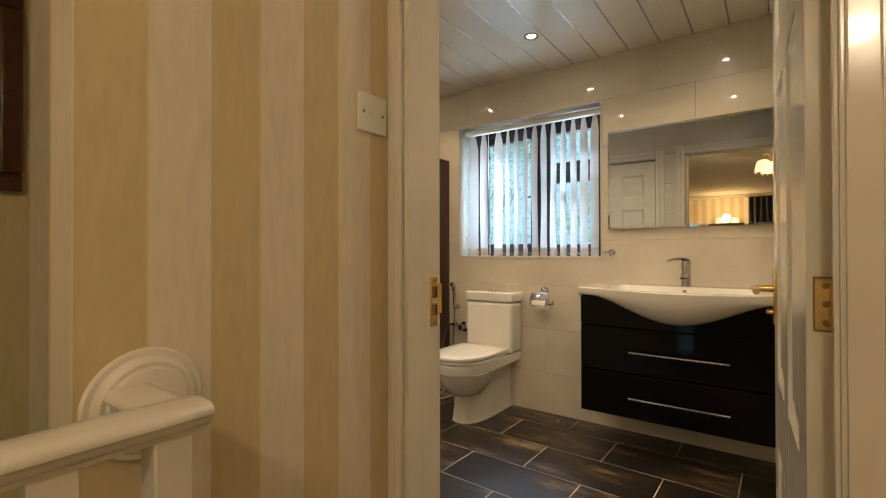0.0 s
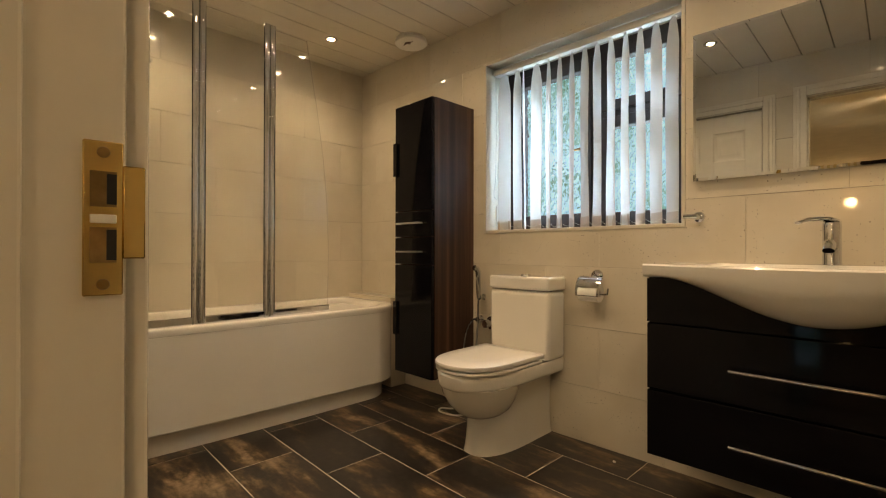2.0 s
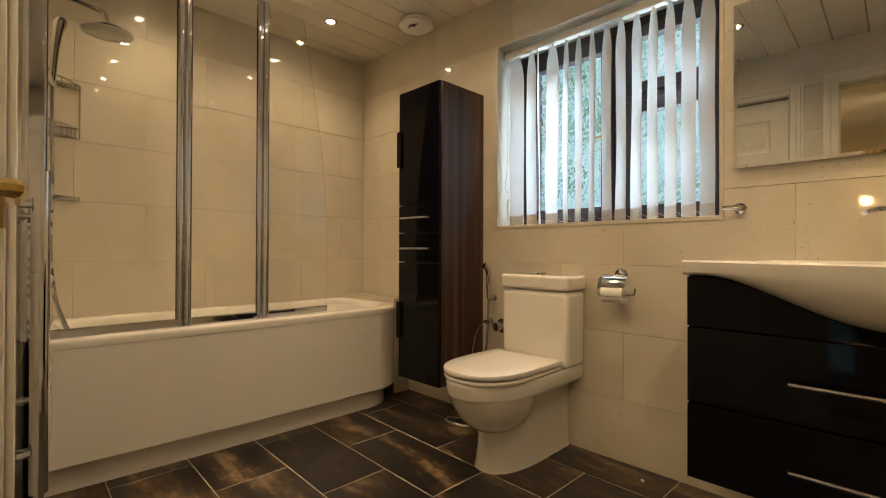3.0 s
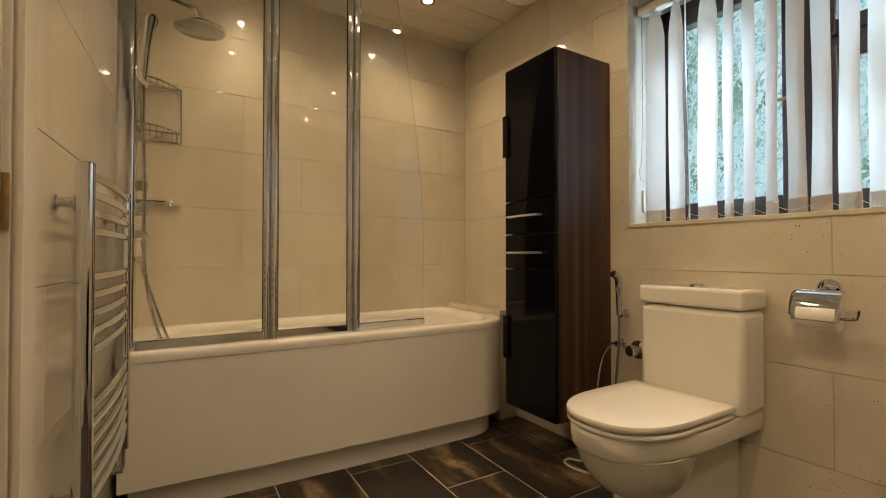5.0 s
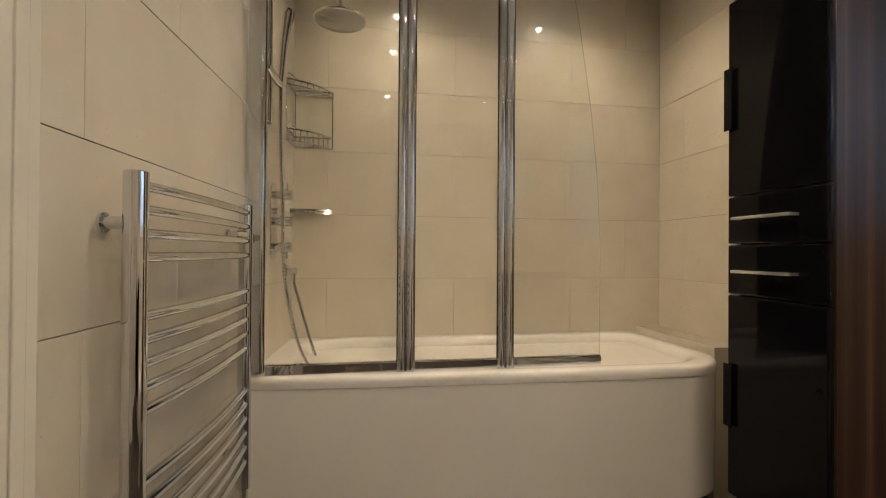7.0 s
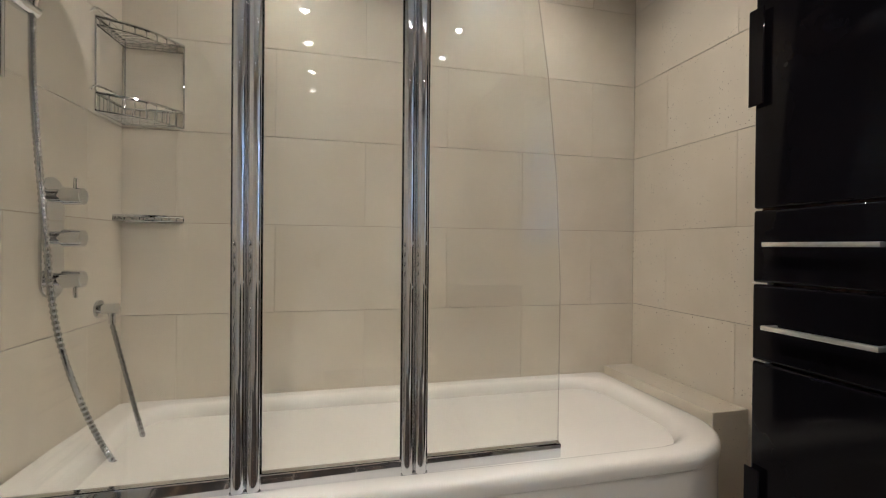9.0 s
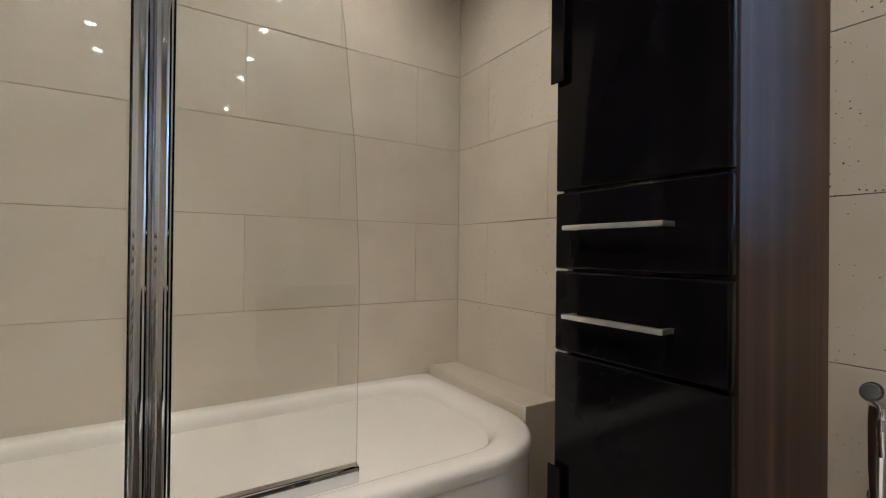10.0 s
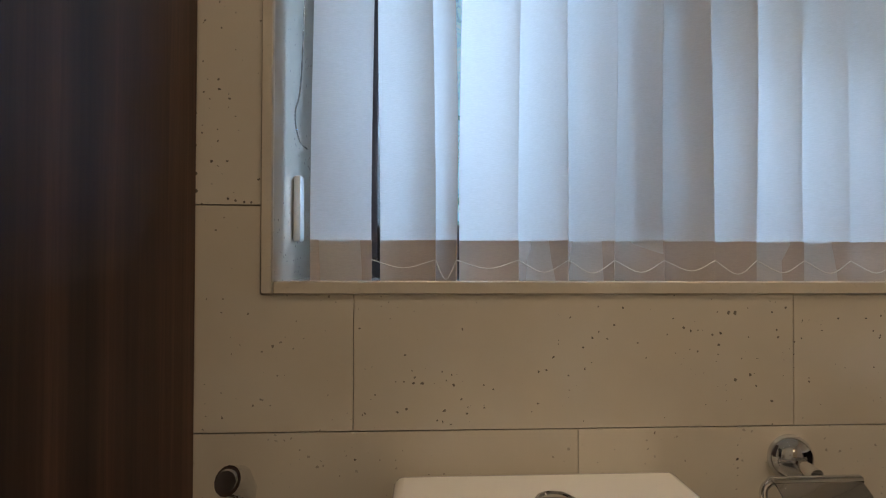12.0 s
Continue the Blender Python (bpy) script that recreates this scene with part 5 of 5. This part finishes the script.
far_window = thing("window_2", (0.48, HALL - 0.05, 0.95), "far white framed window with daylight", "window", kind="structure")
bm = None
for lo, hi in (((0.0, HALL - 0.08, 0.95), (0.05, HALL - 0.02, 2.05)), ((0.90, HALL - 0.08, 0.95), (0.95, HALL - 0.02, 2.05)), ((0.05, HALL - 0.08, 0.95), (0.90, HALL - 0.02, 1.0)), ((0.05, HALL - 0.08, 2.0), (0.90, HALL - 0.02, 2.05)), ((0.46, HALL - 0.08, 1.0), (0.50, HALL - 0.02, 2.0))):
    bm = box(lo, hi, 0.004, 1, bm)
part("window_frame", bm, BROWN_PVC, far_window)
for x0 in (0.05, 0.50):
    p = part("pane", box((x0, HALL - 0.052, 1.0), (x0 + 0.41, HALL - 0.048, 2.0)), SCREEN_GLASS, far_window)
    p.visible_shadow = False
solid("far_backdrop", box((-6, -16.05, -3), (8, -16.0, 8)), BACKDROP, "bright garden beyond the far window", "backdrop", kind="structure")
curtain = thing("curtain", (0.05, HALL + 0.1, 0.1), "black patterned curtain drawn to one side", "curtain")
rings = []
for k in range(61):
    u = k / 60
    x = -0.27 + 0.66 * u
    y = HALL + 0.10 + 0.03 * math.sin(u * 40)
    rings.append([(x, y, 0.1), (x, y + 0.004, 0.1), (x, y + 0.004, 2.27), (x, y, 2.27)])
part("cloth", loft(rings), CURTAIN, curtain)
part("pole", tube([(-0.32, HALL + 0.10, 2.285), (1.05, HALL + 0.10, 2.285)], 0.012, 12), BRASS, curtain)


# ---- tiles, piece by piece ----
TILE_MESH = {}


def tile_mesh(w, h, t, boxes, stone):
    """A tile from the corner along x and z, its face at y = 0; boxes: the pieces of a tile cut round an opening."""
    key = (stone.name, round(w, 3), round(h, 3), t, tuple(round(v, 3) for p in boxes for v in p))
    if key not in TILE_MESH:
        e, gx, gz, bm = 0.0005, 0.0004, 0.0007, None
        for a, b, c, d in boxes:
            l, r = a + (gx if a < 1e-6 else 0), b - (gx if b > w - 1e-6 else 0)
            lo, hi = c + (gz if c < 1e-6 else 0), d - (gz if d > h - 1e-6 else 0)
            el, er, eb, et = (e if a < 1e-6 else 0), (e if b > w - 1e-6 else 0), (e if c < 1e-6 else 0), (e if d > h - 1e-6 else 0)
            bm = loft([[(l, t, lo), (r, t, lo), (r, t, hi), (l, t, hi)], [(l, e, lo), (r, e, lo), (r, e, hi), (l, e, hi)],
                       [(l + el, 0, lo + eb), (r - er, 0, lo + eb), (r - er, 0, hi - et), (l + el, 0, hi - et)]], bm=bm)
        TILE_MESH[key] = finish(bm, "tile", stone, False)
    return TILE_MESH[key]


ROWS_Z = [0.0, 0.272, 0.568, 0.865, 1.1615, 1.458, 1.7545, 2.051, CEIL - 0.0005]


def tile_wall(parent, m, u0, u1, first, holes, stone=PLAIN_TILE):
    """Courses of tiles in half bond; first: where an even course has a joint; holes: openings left free."""
    for i, (z0, z1) in enumerate(zip(ROWS_Z, ROWS_Z[1:])):
        start = first + (0.3 if i % 2 else 0.0)
        u = start - 0.6 * math.ceil((start - u0) / 0.6)
        while u < u1:
            pieces = [(max(u, u0), min(u + 0.6, u1), z0, z1)]
            for hu0, hu1, hz0, hz1 in holes:
                rest = []
                for a, b, c, d in pieces:
                    if b <= hu0 or a >= hu1 or d <= hz0 or c >= hz1:
                        rest.append((a, b, c, d))
                        continue
                    rest += [(a, min(b, hu0), c, d)] if a < hu0 else []
                    rest += [(max(a, hu1), b, c, d)] if b > hu1 else []
                    a2, b2 = max(a, hu0), min(b, hu1)
                    rest += [(a2, b2, c, hz0)] if c < hz0 else []
                    rest += [(a2, b2, hz1, d)] if d > hz1 else []
                pieces = rest
            pieces = [p for p in pieces if p[1] - p[0] > 0.004 and p[3] - p[2] > 0.004]
            ua, ub = max(u, u0), min(u + 0.6, u1)
            if pieces and ub - ua > 0.004:
                ob = new("tile", tile_mesh(ub - ua, z1 - z0, 0.009, [(a - ua, b - ua, c - z0, d - z0) for a, b, c, d in pieces], stone))
                ob.parent = parent
                ob.matrix_basis = m @ pose(ua, 0, z0)
            u += 0.6


tile_wall(wall_north, NM, WEST, EAST, -1.392, [WIN], TILE)
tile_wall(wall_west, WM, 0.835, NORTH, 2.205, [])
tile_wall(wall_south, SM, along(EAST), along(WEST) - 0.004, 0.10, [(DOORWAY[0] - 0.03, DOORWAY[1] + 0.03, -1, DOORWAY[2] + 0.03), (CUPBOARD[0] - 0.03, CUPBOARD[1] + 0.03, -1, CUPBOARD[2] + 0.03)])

floor = solid("floor", box((-3.2, 0.62, -0.0069), (0.7, 2.75, -0.0012)), DARK_GROUT, "dark slate-look tiled floor with pale joints", "floor", kind="structure")
FM = pose(-2.065, 2.217, 0, 0, 0, -1.0)
TL, TW = 0.597, 0.2925


def clipped(poly, keep):
    """The part of a flat outline where keep(point) is not below 0."""
    out = []
    for p, q in zip(poly, poly[1:] + poly[:1]):
        a, b = keep(p), keep(q)
        if a >= 0:
            out.append(p)
        if (a < 0) != (b < 0):
            out.append(p + (q - p) * (a / (a - b)))
    return out


LIMITS = (lambda p: NORTH + 0.004 - p.y, lambda p: p.x - WEST + 0.004, lambda p: EAST + 0.004 - p.x, lambda p: p.y - (0.760 - math.tan(radians(LEAN_S)) * (p.x + 1.6)) + 0.05)
FULL = None
for row in range(-6, 3):
    start = 0.298 if row % 2 == 0 else 0.0
    for col in range(-4, 6):
        u0, v0, g = start + TL * col, TW * row, 0.0023
        poly = [FM @ Vector((u, v, 0)) for u, v in ((u0 + g, v0 + g), (u0 + TL - g, v0 + g), (u0 + TL - g, v0 + TW - g), (u0 + g, v0 + TW - g))]
        cut = poly
        for keep in LIMITS:
            cut = clipped(cut, keep) if cut else cut
        if len(cut) < 3:
            continue
        if cut == poly:
            if FULL is None:
                FULL = finish(slab([(g, g), (TL - g, g), (TL - g, TW - g), (g, TW - g)], -0.0065, 0.0, 0.0008, 1), "tile", SLATE, False)
            ob = new("tile", FULL)
            ob.matrix_basis = FM @ pose(u0, v0, 0)
        else:
            local = FM @ pose(u0, v0, 0)
            pts = [local.inverted() @ p for p in cut]
            ob = new("tile", finish(slab([(p.x, p.y) for p in pts], -0.0065, 0.0), "tile", SLATE, False))
            ob.matrix_basis = local
        ob.parent = floor
